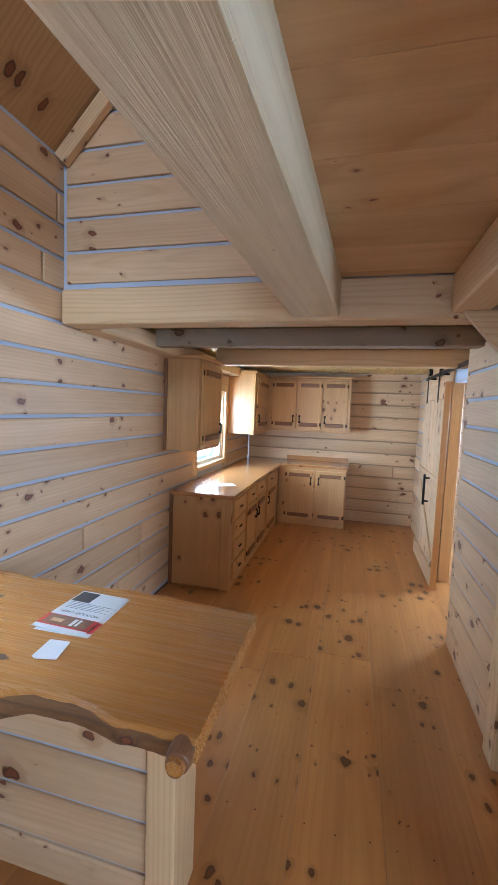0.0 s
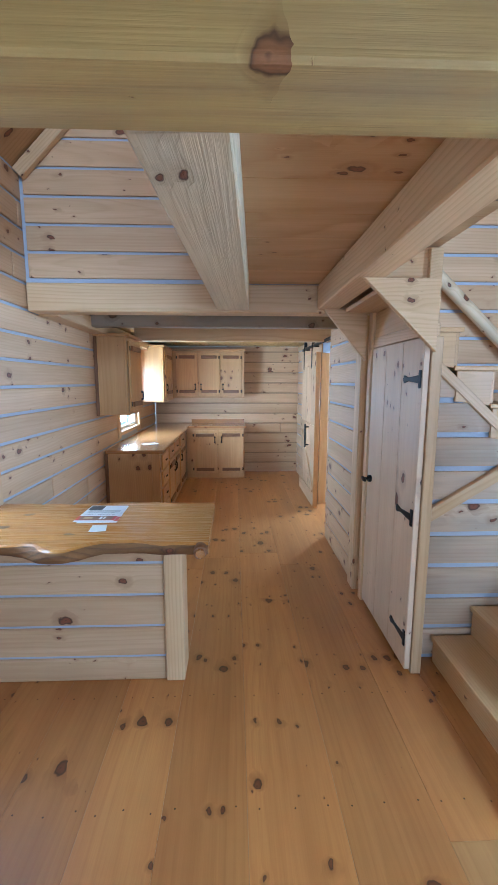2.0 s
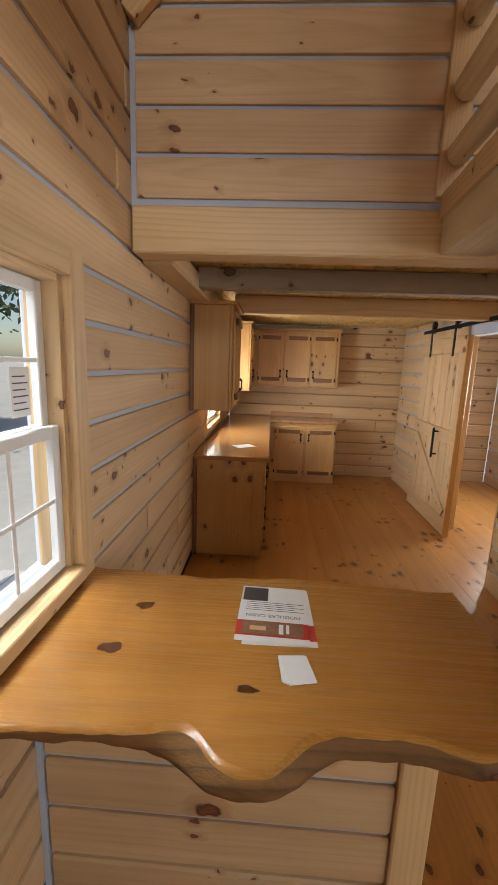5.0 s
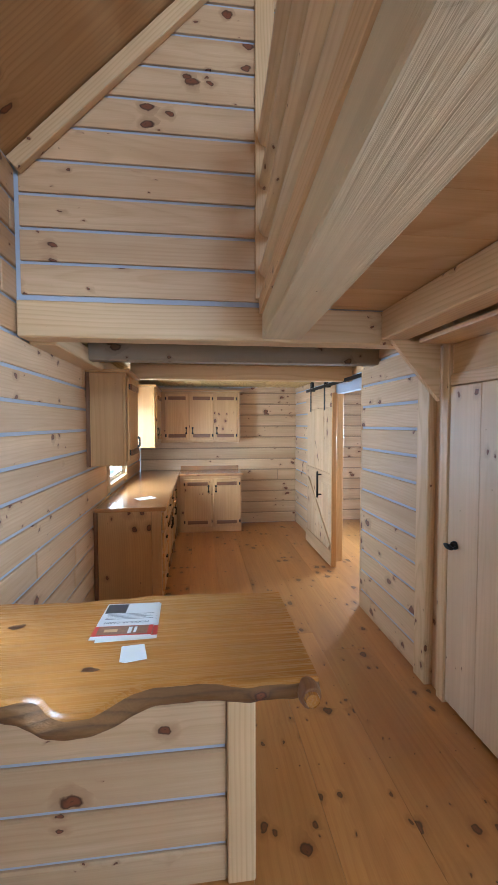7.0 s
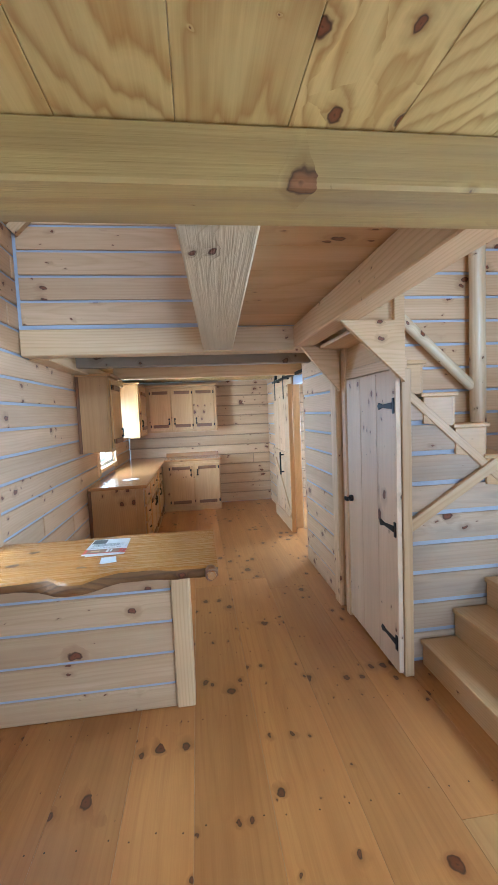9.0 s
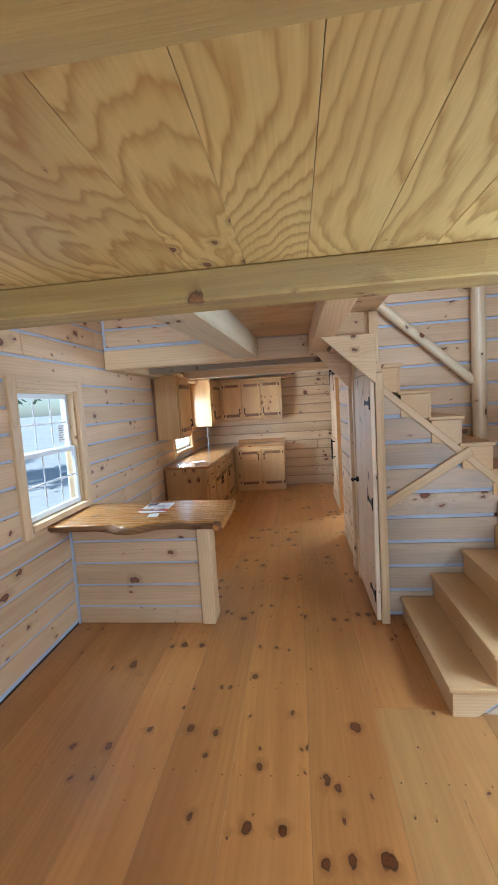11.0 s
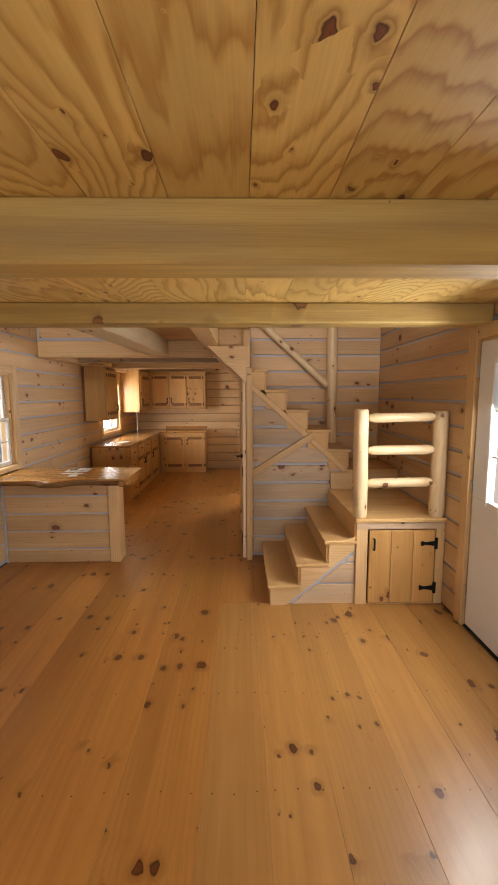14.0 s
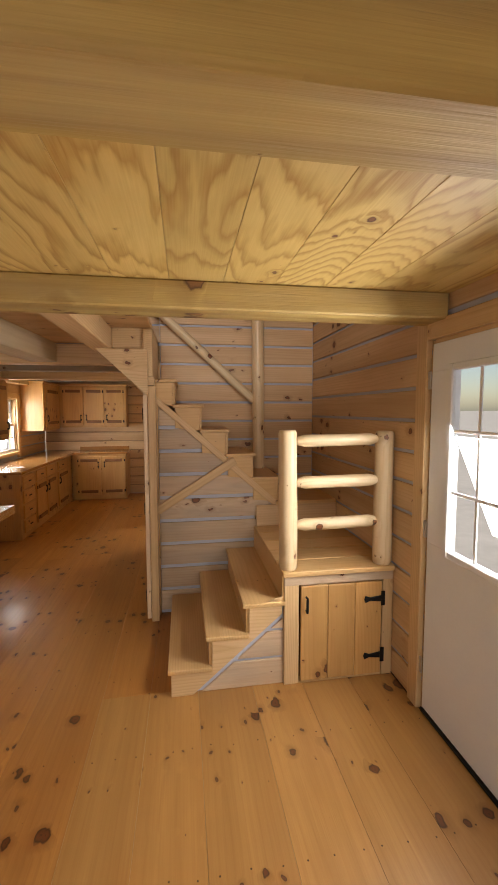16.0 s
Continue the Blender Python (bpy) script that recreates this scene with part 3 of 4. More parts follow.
# ---- doors and windows ----
def window_unit(name, y0, y1, z0, z1, face, depth_dir, cols, rows, label, casing=0.09):
    """A double-hung sash window in a wall along y: casing, frame, two sashes with bars and panes."""
    ob = structure(name, label, face, (y0 + y1) / 2, z0)
    d = depth_dir
    def px(a, b):
        return sorted((face + d * a, face + d * b))
    c0, c1 = px(-0.022, 0.012)
    plank("casing", c0, c1, y0 - casing, y0, z0 - casing, z1 + casing, "z", trim_pine, ob)
    plank("casing", c0, c1, y1, y1 + casing, z0 - casing, z1 + casing, "z", trim_pine, ob)
    plank("casing", c0, c1, y0 + 0.001, y1 - 0.001, z1, z1 + casing, "y", trim_pine, ob)
    plank("window_sill", *px(-0.035, 0.06), y0 + 0.001, y1 - 0.001, z0 - 0.05, z0, "y", trim_pine, ob)
    j0, j1 = px(0.013, 0.13)
    for a, b in ((y0 - 0.002, y0 + 0.025), (y1 - 0.025, y1 + 0.002)):
        plank("jamb", j0, j1, a, b, z0, z1, "z", trim_pine, ob, 0.002)
    plank("jamb", j0, j1, y0 + 0.026, y1 - 0.026, z1 - 0.02, z1 + 0.01, "y", trim_pine, ob, 0.002)
    mid = (z0 + z1) / 2
    for lo, hi, sh in ((z0 + 0.005, mid + 0.02, 0.03), (mid - 0.02, z1 - 0.022, 0.065)):
        s0, s1 = px(sh, sh + 0.03)
        a, b = y0 + 0.027, y1 - 0.027
        sash = plank("sash", s0, s1, a, a + 0.04, lo, hi, "z", vinyl, ob, 0.004)
        plank("stile", s0, s1, b - 0.04, b, lo, hi, "z", vinyl, sash, 0.004)
        plank("rail", s0, s1, a + 0.041, b - 0.041, lo, lo + 0.045, "y", vinyl, sash, 0.004)
        plank("rail", s0, s1, a + 0.041, b - 0.041, hi - 0.04, hi, "y", vinyl, sash, 0.004)
        g = plank("pane", *px(sh + 0.013, sh + 0.017), a + 0.04, b - 0.04, lo + 0.045, hi - 0.04, "y", glass, sash, 0)
        g.visible_shadow = False
        for k in range(1, cols):
            u = a + 0.04 + (b - a - 0.08) * k / cols
            plank("bar", *px(sh + 0.006, sh + 0.012), u - 0.008, u + 0.008, lo + 0.046, hi - 0.041, "z", vinyl, sash, 0.002)
        for k in range(1, rows):
            v = lo + 0.045 + (hi - lo - 0.085) * k / rows
            plank("bar", *px(sh + 0.0045, sh + 0.0105), a + 0.041, b - 0.041, v - 0.008, v + 0.008, "y", vinyl, sash, 0.002)
    return ob


window_unit("window_1", 0.745, 1.545, 1.02, 2.02, XL, -1, 3, 2, "white double-hung grid window with pine casing")
window_unit("window_2", 4.40, 5.42, 1.09, 2.0, XL, -1, 2, 2, "white double-hung kitchen window above the counter")


def knob(parent, x, y, z, dx, mat=black_iron):
    k = log("door_knob", (x, y, z), (x + dx * 0.055, y, z), 0.011, mat, parent, label="black iron lever knob")
    log("rose", (x + dx * 0.001, y, z), (x + dx * 0.012, y, z), 0.030, mat, k)
    log("grip", (x + dx * 0.058, y - 0.055, z - 0.004), (x + dx * 0.058, y + 0.022, z + 0.006), 0.016, mat, k, taper=0.02)


def entry_door(name, face, out, y0, y1, z1, label, glazed, knob_y):
    ob = structure(name, label, face, (y0 + y1) / 2, 0)
    def px(a, b):
        return sorted((face + out * a, face + out * b))
    for a, b in ((y0 - 0.10, y0), (y1, y1 + 0.10)):
        plank("casing", *px(-0.024, 0.012), a, b, 0, z1 + 0.10, "z", trim_pine, ob)
    plank("casing", *px(-0.024, 0.012), y0 + 0.001, y1 - 0.001, z1, z1 + 0.10, "y", trim_pine, ob)
    for a, b in ((y0 - 0.001, y0 + 0.02), (y1 - 0.02, y1 + 0.001)):
        plank("jamb", *px(0.013, 0.15), a, b, 0, z1 - 0.001, "z", trim_pine, ob, 0.002)
    plank("jamb", *px(0.013, 0.15), y0 + 0.021, y1 - 0.021, z1 - 0.02, z1 + 0.012, "y", trim_pine, ob, 0.002)
    plank("threshold", *px(-0.01, 0.15), y0 + 0.021, y1 - 0.021, 0.0, 0.022, "y", black_iron, ob)
    a, b, lo, hi = y0 + 0.023, y1 - 0.023, 0.026, z1 - 0.023
    d0, d1 = px(0.0, 0.045)
    if glazed:
        ga, gb, glo, ghi = a + 0.18, b - 0.18, 1.03, 1.995
        leaf = plank("door_leaf", d0, d1, a, b, lo, glo, "y", white_paint, ob, 0.003, "white painted insulated door")
        plank("rail", d0, d1, a, b, ghi, hi, "y", white_paint, leaf, 0.003)
        plank("stile", d0, d1, a, ga, glo, ghi, "z", white_paint, leaf, 0.0)
        plank("stile", d0, d1, gb, b, glo, ghi, "z", white_paint, leaf, 0.0)
        e0, e1 = px(-0.012, 0.012)
        for p, q in ((ga - 0.03, ga + 0.008), (gb - 0.008, gb + 0.03)):
            plank("bead", e0, e1, p, q, glo - 0.03, ghi + 0.03, "z", white_paint, leaf, 0.006)
        for p, q in ((glo - 0.03, glo + 0.008), (ghi - 0.008, ghi + 0.03)):
            plank("bead", e0, e1, ga + 0.009, gb - 0.009, p, q, "y", white_paint, leaf, 0.006)
        pane = plank("pane", *px(0.018, 0.022), ga, gb, glo, ghi, "y", glass, leaf, 0)
        pane.visible_shadow = False
        for k in (1, 2):
            u = ga + (gb - ga) * k / 3
            v = glo + (ghi - glo) * k / 3
            plank("bar", *px(0.008, 0.016), u - 0.009, u + 0.009, glo, ghi, "z", white_paint, leaf, 0.002)
            plank("bar", *px(0.007, 0.015), ga, gb, v - 0.009, v + 0.009, "y", white_paint, leaf, 0.002)
    else:
        leaf = plank("door_leaf", d0, d1, a, b, lo, hi, "y", white_paint, ob, 0.003, "white painted insulated door")
    knob(leaf, d0 if out > 0 else d1, knob_y, 0.93, -out)
    hy = y1 - 0.012 if abs(knob_y - y0) < abs(knob_y - y1) else y0 + 0.012
    for z in (0.28, 1.1, 1.95):
        plank("hinge", *px(-0.012, -0.002), hy - 0.014, hy + 0.014, z - 0.05, z + 0.05, "z", steel, leaf, 0.004)
    return ob


entry_door("door_1", XR, 1, -1.03, -0.052, 2.172, "white entry door with nine-light window in pine casing", True, -0.92)
entry_door("door_2", XL, -1, -1.06, -0.10, 2.185, "plain white entry door with black lever in pine casing", False, -0.175)


# ---- closet, posts and gussets ----
def strap_hinge(parent, x, y, z, length, axis, way, out):
    """A black T strap hinge: plate and tapering strap. axis 'y' lies on a wall facing x, 'x' on one facing y."""
    if axis == "y":
        lo, hi = sorted((x, x + out * 0.007))
        h = prism("hinge", [(y, z - 0.05), (y, z + 0.05), (y - way * 0.028, z + 0.05), (y - way * 0.028, z - 0.05)], "x", lo, hi, black_iron, parent, "black iron strap hinge")
        prism("strap", [(y, z - 0.022), (y + way * length * 0.7, z - 0.011), (y + way * length, z - 0.024), (y + way * length * 1.08, z), (y + way * length, z + 0.024), (y + way * length * 0.7, z + 0.011), (y, z + 0.022)], "x", lo, hi, black_iron, h)
    else:
        lo, hi = sorted((y, y + out * 0.007))
        h = prism("hinge", [(x, z - 0.05), (x, z + 0.05), (x - way * 0.028, z + 0.05), (x - way * 0.028, z - 0.05)], "y", lo, hi, black_iron, parent, "black iron strap hinge")
        prism("strap", [(x, z - 0.022), (x + way * length * 0.7, z - 0.011), (x + way * length, z - 0.024), (x + way * length * 1.08, z), (x + way * length, z + 0.024), (x + way * length * 0.7, z + 0.011), (x, z + 0.022)], "y", lo, hi, black_iron, h)


closet = structure("door_3", "closed knotty pine plank closet door with black strap hinges", XP, 1.75, 0)
plank("jamb", XP + 0.038, XP + 0.10, 1.225, 1.342, 0, 1.985, "z", trim_pine, closet)
plank("jamb", XP - 0.012, XP + 0.10, 2.06, 2.13, 0, 2.27, "z", trim_pine, closet)
plank("header", XP + 0.0, XP + 0.09, 1.25, 2.059, 1.99, 2.06, "y", trim_pine, closet)
plank("panel", XP + 0.01, XP + 0.08, 1.25, 2.059, 2.062, 2.44, "y", trim_pine, closet)
leaf = plank("door_leaf", XP + 0.0, XP + 0.035, 1.235, 1.5082, 0.025, 1.985, "z", door_pine, closet)
for k in (1, 2):
    plank("board", XP, XP + 0.035, 1.235 + 0.2735 * k, 1.5075 + 0.2735 * k, 0.025, 1.985, "z", door_pine, leaf)
for z in (0.22, 0.97, 1.76):
    strap_hinge(leaf, XP - 0.001, 1.27, z, 0.19, "y", 1, -1)
knob(leaf, XP - 0.001, 1.975, 1.03, -1)
tagged(plank("partition_post", XP - 0.03, XP + 0.12, 2.235, 2.38, 0, 2.27, "z", trim_pine, None, 0.006), "squared pine post at the partition end", "post")
tagged(plank("filler_board", XP + 0.02, XP + 0.08, 2.132, 2.233, 0, 2.27, "z", wall_pine, None), "narrow pine board between closet door and post", "board")
for y0, y1 in ((1.19, 1.222), (2.11, 2.15)):
    g = prism("gusset", [(0.63, 2.273), (0.95 if y0 > 2 else 1.03, 2.273), (0.95 if y0 > 2 else 1.03, 1.9)], "y", y0, y1, trim_pine, None, grain="u")
    tagged(g, "triangular pine bracket under the walkway beam", "bracket", "beam brackets")

tagged(plank("stair_header", 0.747, 1.058, 1.28, 1.31, 2.276, 2.453, "x", trim_pine, None), "pine header board at the stair top", "board")

# ---- barn door ----
barn = thing("barn_door", 1.08, 4.9, 0.02, "sliding pine barn door with black handle on a black rail", "door")
bx0, bx1, by0, by1, bz0, bz1 = 1.06, 1.095, 4.45, 5.62, 0.02, 2.13
n = 6
for k in range(n):
    plank("board", bx0, bx1, by0 + (by1 - by0) * k / n, by0 + (by1 - by0) * (k + 1) / n - 0.003, bz0, bz1, "z", wall_pine, barn)
plank("edge_board", bx0 - 0.022, bx1 + 0.004, by0 - 0.026, by0 - 0.001, bz0, bz1, "z", cabinet_pine, barn)
for z0, z1 in ((bz0 + 0.001, 0.20), (1.0, 1.15), (1.96, bz1 - 0.001)):
    plank("batten", bx0 - 0.021, bx0 - 0.001, by0, by1, z0, z1, "y", wall_pine, barn)
beam_between("brace", (bx0 - 0.0115, by0 + 0.08, 0.24), (bx0 - 0.0115, by1 - 0.08, 0.96), 0.10, 0.019, wall_pine, barn, up=(1, 0, 0))
handle = log("handle", (bx0 - 0.075, by0 + 0.40, 0.80), (bx0 - 0.075, by0 + 0.40, 1.14), 0.013, black_iron, barn, wobble=0)
for z in (0.84, 1.10):
    log("standoff", (bx0 - 0.075, by0 + 0.40, z), (bx0 - 0.02, by0 + 0.40, z), 0.010, black_iron, handle, wobble=0)
for y in (by0 + 0.27, by1 - 0.27):
    hanger = plank("hanger", bx0 - 0.030, bx0 - 0.023, y - 0.022, y + 0.022, 1.93, 2.28, "z", black_iron, barn, 0.002)
    log("wheel", (bx0 - 0.026, y, 2.305), (bx0 + 0.012, y, 2.305), 0.045, black_iron, hanger, wobble=0, rings=20)
track = thing("barn_door_rail", 1.08, 4.6, 2.2, "black steel barn door rail on spacers", "rail")
plank("rail", 1.07, 1.078, 3.50, 5.74, 2.225, 2.265, "y", black_iron, track, 0.001)
for y in (3.58, 4.2, 4.9, 5.6):
    log("spacer", (1.079, y, 2.245), (XK, y, 2.245), 0.012, black_iron, track, wobble=0)
doorway = structure("door_4", "pine jambs of the open doorway behind the barn door")
plank("jamb", XK - 0.002, XK + 0.11, 3.47, 3.50, 0, 2.14, "z", trim_pine, doorway)
plank("jamb", XK - 0.002, XK + 0.11, 4.70, 4.73, 0, 2.14, "z", trim_pine, doorway)
tagged(plank("trim_wall_end", XP + 0.004, XK - 0.004, 3.421, 3.44, 0, 2.39, "z", trim_pine, None), "pine end board of the partition", "", "", "structure")

# ---- stairs ----
stair = thing("lower_stairs", 1.6, 0.85, 0, "four pine steps rising to a landing", "stairs")
RUN, RISE, SX, SY0, SY1 = 0.236, 0.195, 1.236, 0.335, 1.385
for k in range(3):
    x = SX + RUN * k
    z = 0.178 + RISE * k
    plank("tread", x - 0.02, x + RUN + 0.02, SY0 - 0.022, SY1, z - 0.03, z, "y", tread_pine, stair, 0.008, segments=2)
    plank("riser", x, x + 0.02, SY0, SY1, 0 if k == 0 else z - RISE + 0.001, z - 0.031, "y", tread_pine, stair, 0.002)
plank("riser", SX + 3 * RUN, SX + 3 * RUN + 0.02, SY0, SY1, 0.569, 0.735, "y", tread_pine, stair, 0.002)
for k in range(3):
    x, z = SX + RUN * k, 0.178 + RISE * k
    prism("side", [(x + 0.021, z - 0.19 if k else 0.0), (x + RUN, z - 0.031 if k else 0.0), (x + RUN, z - 0.031), (x + 0.021, z - 0.031)][0 if k else 0:], "y", SY0 + 0.004, SY0 + 0.022, tread_pine, stair) if k else None
prism("stringer", [(SX + 0.0, 0.0), (SX + 0.13, 0.0), (SX + 3 * RUN + 0.0, 0.485), (SX + 3 * RUN, 0.60), (SX + 2 * RUN + 0.02, 0.535), (SX + 2 * RUN + 0.02, 0.345 + 0.02), (SX + RUN + 0.02, 0.34), (SX + RUN + 0.02, 0.15), (SX, 0.145)], "y", SY0 - 0.012, SY0 + 0.003, trim_pine, stair)
for k, (z0, z1) in enumerate(((0.005, 0.175), (0.195, 0.36), (0.38, 0.44))):
    xa = SX + 0.15 + (z0 + 0.03) / 0.485 * 0.58
    xb = SX + 0.15 + (z1 + 0.03) / 0.485 * 0.58
    if xa < 1.9:
        prism("plank", [(xa, z0), (1.955, z0), (1.955, z1), (min(xb, 1.95), z1)], "y", SY0 + 0.008, SY0 + 0.03, stair_wall_pine, stair)
prism("chinking", [(SX + 0.1, 0.0), (1.955, 0.0), (1.955, 0.52)], "y", SY0 + 0.022, SY0 + 0.04, chink_mat, stair)

landing = thing("stair_landing", 2.35, 0.9, 0, "pine stair landing with a cupboard beneath", "landing")
for k in range(5):
    y0 = SY0 - 0.03 + 0.216 * k
    plank("board", 1.945, XR + 0.022, y0, y0 + 0.213, 0.735, 0.768, "x", tread_pine, landing)
plank("riser", 1.966, XR + 0.022, 1.37, 1.39, 0.769, 0.955, "x", wall_pine, landing, 0.002)
for k in range(3):
    plank("board", 2.14, XR + 0.022, 1.36 + 0.245 * k, 1.602 + 0.245 * k, 0.956, 0.988, "x", tread_pine, landing)
plank("post", 1.957, 2.055, SY0 - 0.012, SY0 + 0.05, 0, 0.70, "z", trim_pine, landing)
plank("post", 2.632, XR + 0.022, SY0 - 0.012, SY0 + 0.05, 0, 0.70, "z", trim_pine, landing)
plank("rail", 1.957, XR + 0.022, SY0 - 0.014, SY0 + 0.05, 0.672, 0.733, "x", stair_wall_pine, landing)
plank("sill", 2.056, 2.631, SY0 - 0.01, SY0 + 0.05, 0, 0.02, "x", trim_pine, landing)
cup = plank("door", 2.066, 2.248, SY0 - 0.02, SY0 + 0.004, 0.028, 0.665, "z", cabinet_pine, landing, label="knotty pine cupboard door with black hinges")
plank("board", 2.25, 2.435, SY0 - 0.02, SY0 + 0.004, 0.028, 0.665, "z", cabinet_pine, cup)
plank("board", 2.437, 2.622, SY0 - 0.02, SY0 + 0.004, 0.028, 0.665, "z", cabinet_pine, cup)
for z in (0.16, 0.55):
    strap_hinge(cup, 2.615, SY0 - 0.021, z, 0.11, "x", -1, -1)
log("handle", (2.10, SY0 - 0.05, 0.50), (2.10, SY0 - 0.05, 0.60), 0.008, black_iron, cup, wobble=0)
for z in (0.505, 0.595):
    log("standoff", (2.10, SY0 - 0.05, z), (2.10, SY0 - 0.019, z), 0.007, black_iron, cup, wobble=0)

newel = thing("landing_railing", 2.3, 0.36, 0.768, "short peeled log railing on the stair landing", "railing")
log("post", (1.995, 0.375, 0.768), (1.985, 0.375, 1.672), 0.060, log_pine, newel, wobble=0.04, seed=2)
log("post", (2.645, 0.375, 0.768), (2.645, 0.375, 1.66), 0.062, log_pine, newel, wobble=0.04, seed=3)
for k, z in enumerate((1.06, 1.335, 1.605)):
    log("rail", (2.035, 0.372, z - 0.004), (2.605, 0.372, z + 0.004), 0.040, log_pine, newel, taper=0.05, wobble=0.05, seed=5 + k)

upper = thing("upper_stairs", 1.6, 1.75, 0, "upper pine flight with boxed steps rising to the loft", "stairs")
URUN, URISE = 0.2255, 0.2145
for k in range(6):
    xr, z = 2.166 - URUN * k, 1.205 + URISE * k
    plank("tread", xr - URUN - 0.02, xr + 0.02, 1.385, YS + 0.04, z - 0.028, z, "y", tread_pine, upper, 0.007, segments=2)
    plank("riser", xr - 0.02, xr, 1.40, YS + 0.04, z - URISE + 0.001, z - 0.029, "y", tread_pine, upper, 0.002)
    if k < 5:
        prism("step_side", [(xr - URUN - 0.001, z - URISE + 0.012), (xr - 0.021, z - URISE - 0.01), (xr - 0.021, z - 0.029), (xr - URUN - 0.001, z - 0.029)], "y", 1.392, 1.41, tread_pine, upper)


def under_stairs(x):
    return 2.005 - (x - 1.02) * (2.005 - 0.975) / (2.166 - 1.02)


side = link_mesh("wall_stairside", wall_body("wall_stairside", "y", 1.42, 1, 1.09, 1.12, 0, 1.9, (), 0.03), chink_mat, None, Matrix.Identity(4))
tagged(side, "weathered pine board wall below the upper stairs", "", "", "structure")
prism("chinking", [(1.121, 0), (1.957, 0), (1.957, 0.955), (2.11, 0.955), (1.121, under_stairs(1.121) - 0.03)], "y", 1.42, 1.45, chink_mat, side)
for k in range(11):
    b, t = 0.029 + 0.203 * (k - 1) + 0.016, 0.029 + 0.203 * k - 0.016
    b = max(b, 0.014)
    if t < 0.05:
        continue
    inv = lambda z: 1.02 + (2.005 - z) * (2.166 - 1.02) / (2.005 - 0.975)
    xb, xt = min(inv(b) - 0.035, 2.12), min(inv(t) - 0.035, 2.12)
    if xt < 1.14:
        continue
    if t < 0.96 - 0.05:
        xb = xt = 1.955 if t < 0.8 else 2.1
    prism("plank", [(1.124, b), (xb, b), (xt, t), (1.124, t)], "y", 1.402, 1.44, stair_wall_pine, side)
beam_between("trim", (1.03, 1.396, 1.955), (2.17, 1.396, 0.935), 0.022, 0.055, trim_pine, side, label="pine trim below the steps")
beam_between("handrail", (1.035, 1.385, 0.895), (1.775, 1.385, 1.362), 0.035, 0.072, trim_pine, side, label="sloping pine handrail board")
plank("corner_board", 1.062, 1.122, 1.388, 1.44, 0, 1.90, "z", trim_pine, side)
tagged(plank("trim_stair_ledge", 2.02, XR - 0.004, YS - 0.03, YS - 0.002, 0.99, 1.06, "x", trim_pine, None), "pine baseboard on the upper landing", "", "", "structure")
post = log("log_post", (2.10, 1.99, 0.99), (2.08, 1.99, 3.9), 0.062, log_pine, None, wobble=0.05, seed=11)
tagged(post, "tall peeled log post beside the upper stairs", "post")
hand = log("stair_handrail", (2.05, 2.0, 1.90), (0.75, 2.0, 3.09), 0.042, log_pine, None, wobble=0.06, seed=12)
tagged(hand, "sloping peeled log handrail on the upper stairs", "handrail")

for ob in (stair, landing, newel, upper, side, post, hand):
    ob.location = ob.location + Vector((-0.026, -0.046, -0.012 if ob is not stair else -0.004))

# ---- island with live-edge slab ----
island = thing("island", -0.9, 1.35, 0, "log-sided island with chinked planks and pine post", "island")
for k in range(5):
    b, t = max(-0.007, -0.043 + 0.193 * k), min(0.89, 0.15 + 0.193 * k)
    plank("plank", XL + 0.02, -0.44, 1.227, 1.27, b + 0.009, t - 0.009, "x", wall_pine, island, 0.007)
plank("chinking", XL + 0.004, -0.445, 1.243, 1.38, 0.001, 0.885, "x", chink_mat, island, 0)
plank("back", XL + 0.004, -0.445, 1.382, 1.40, 0.001, 0.885, "x", wall_pine, island, 0.003)
plank("post", -0.438, -0.330, 1.214, 1.41, 0, 0.886, "z", trim_pine, island, 0.006)
plank("corner_strip", XL + 0.001, XL + 0.018, 1.22, 1.24, 0.001, 0.885, "z", chink_mat, island, 0)


def rise(x, c, w):
    return 1.0 / (1.0 + math.exp(-(x - c) / w))


def slab_front(x, low):
    """The natural edge, at the top face or at the underside: a large burl whose flanks spread below, and a shallow waist beside it."""
    ripple = 0.005 * math.sin(x * 19) + 0.0012 * math.sin(x * 53)
    if low:
        return 0.972 + ripple - 0.115 * (rise(x, -1.03, 0.035) - rise(x, -0.765, 0.030)) - 0.02 * rise(x, -0.40, 0.03)
    return 0.985 + ripple - 0.055 * rise(-x, 1.115, 0.025) - 0.122 * (rise(x, -0.975, 0.024) - rise(x, -0.79, 0.022)) - 0.035 * rise(x, -0.44, 0.03)


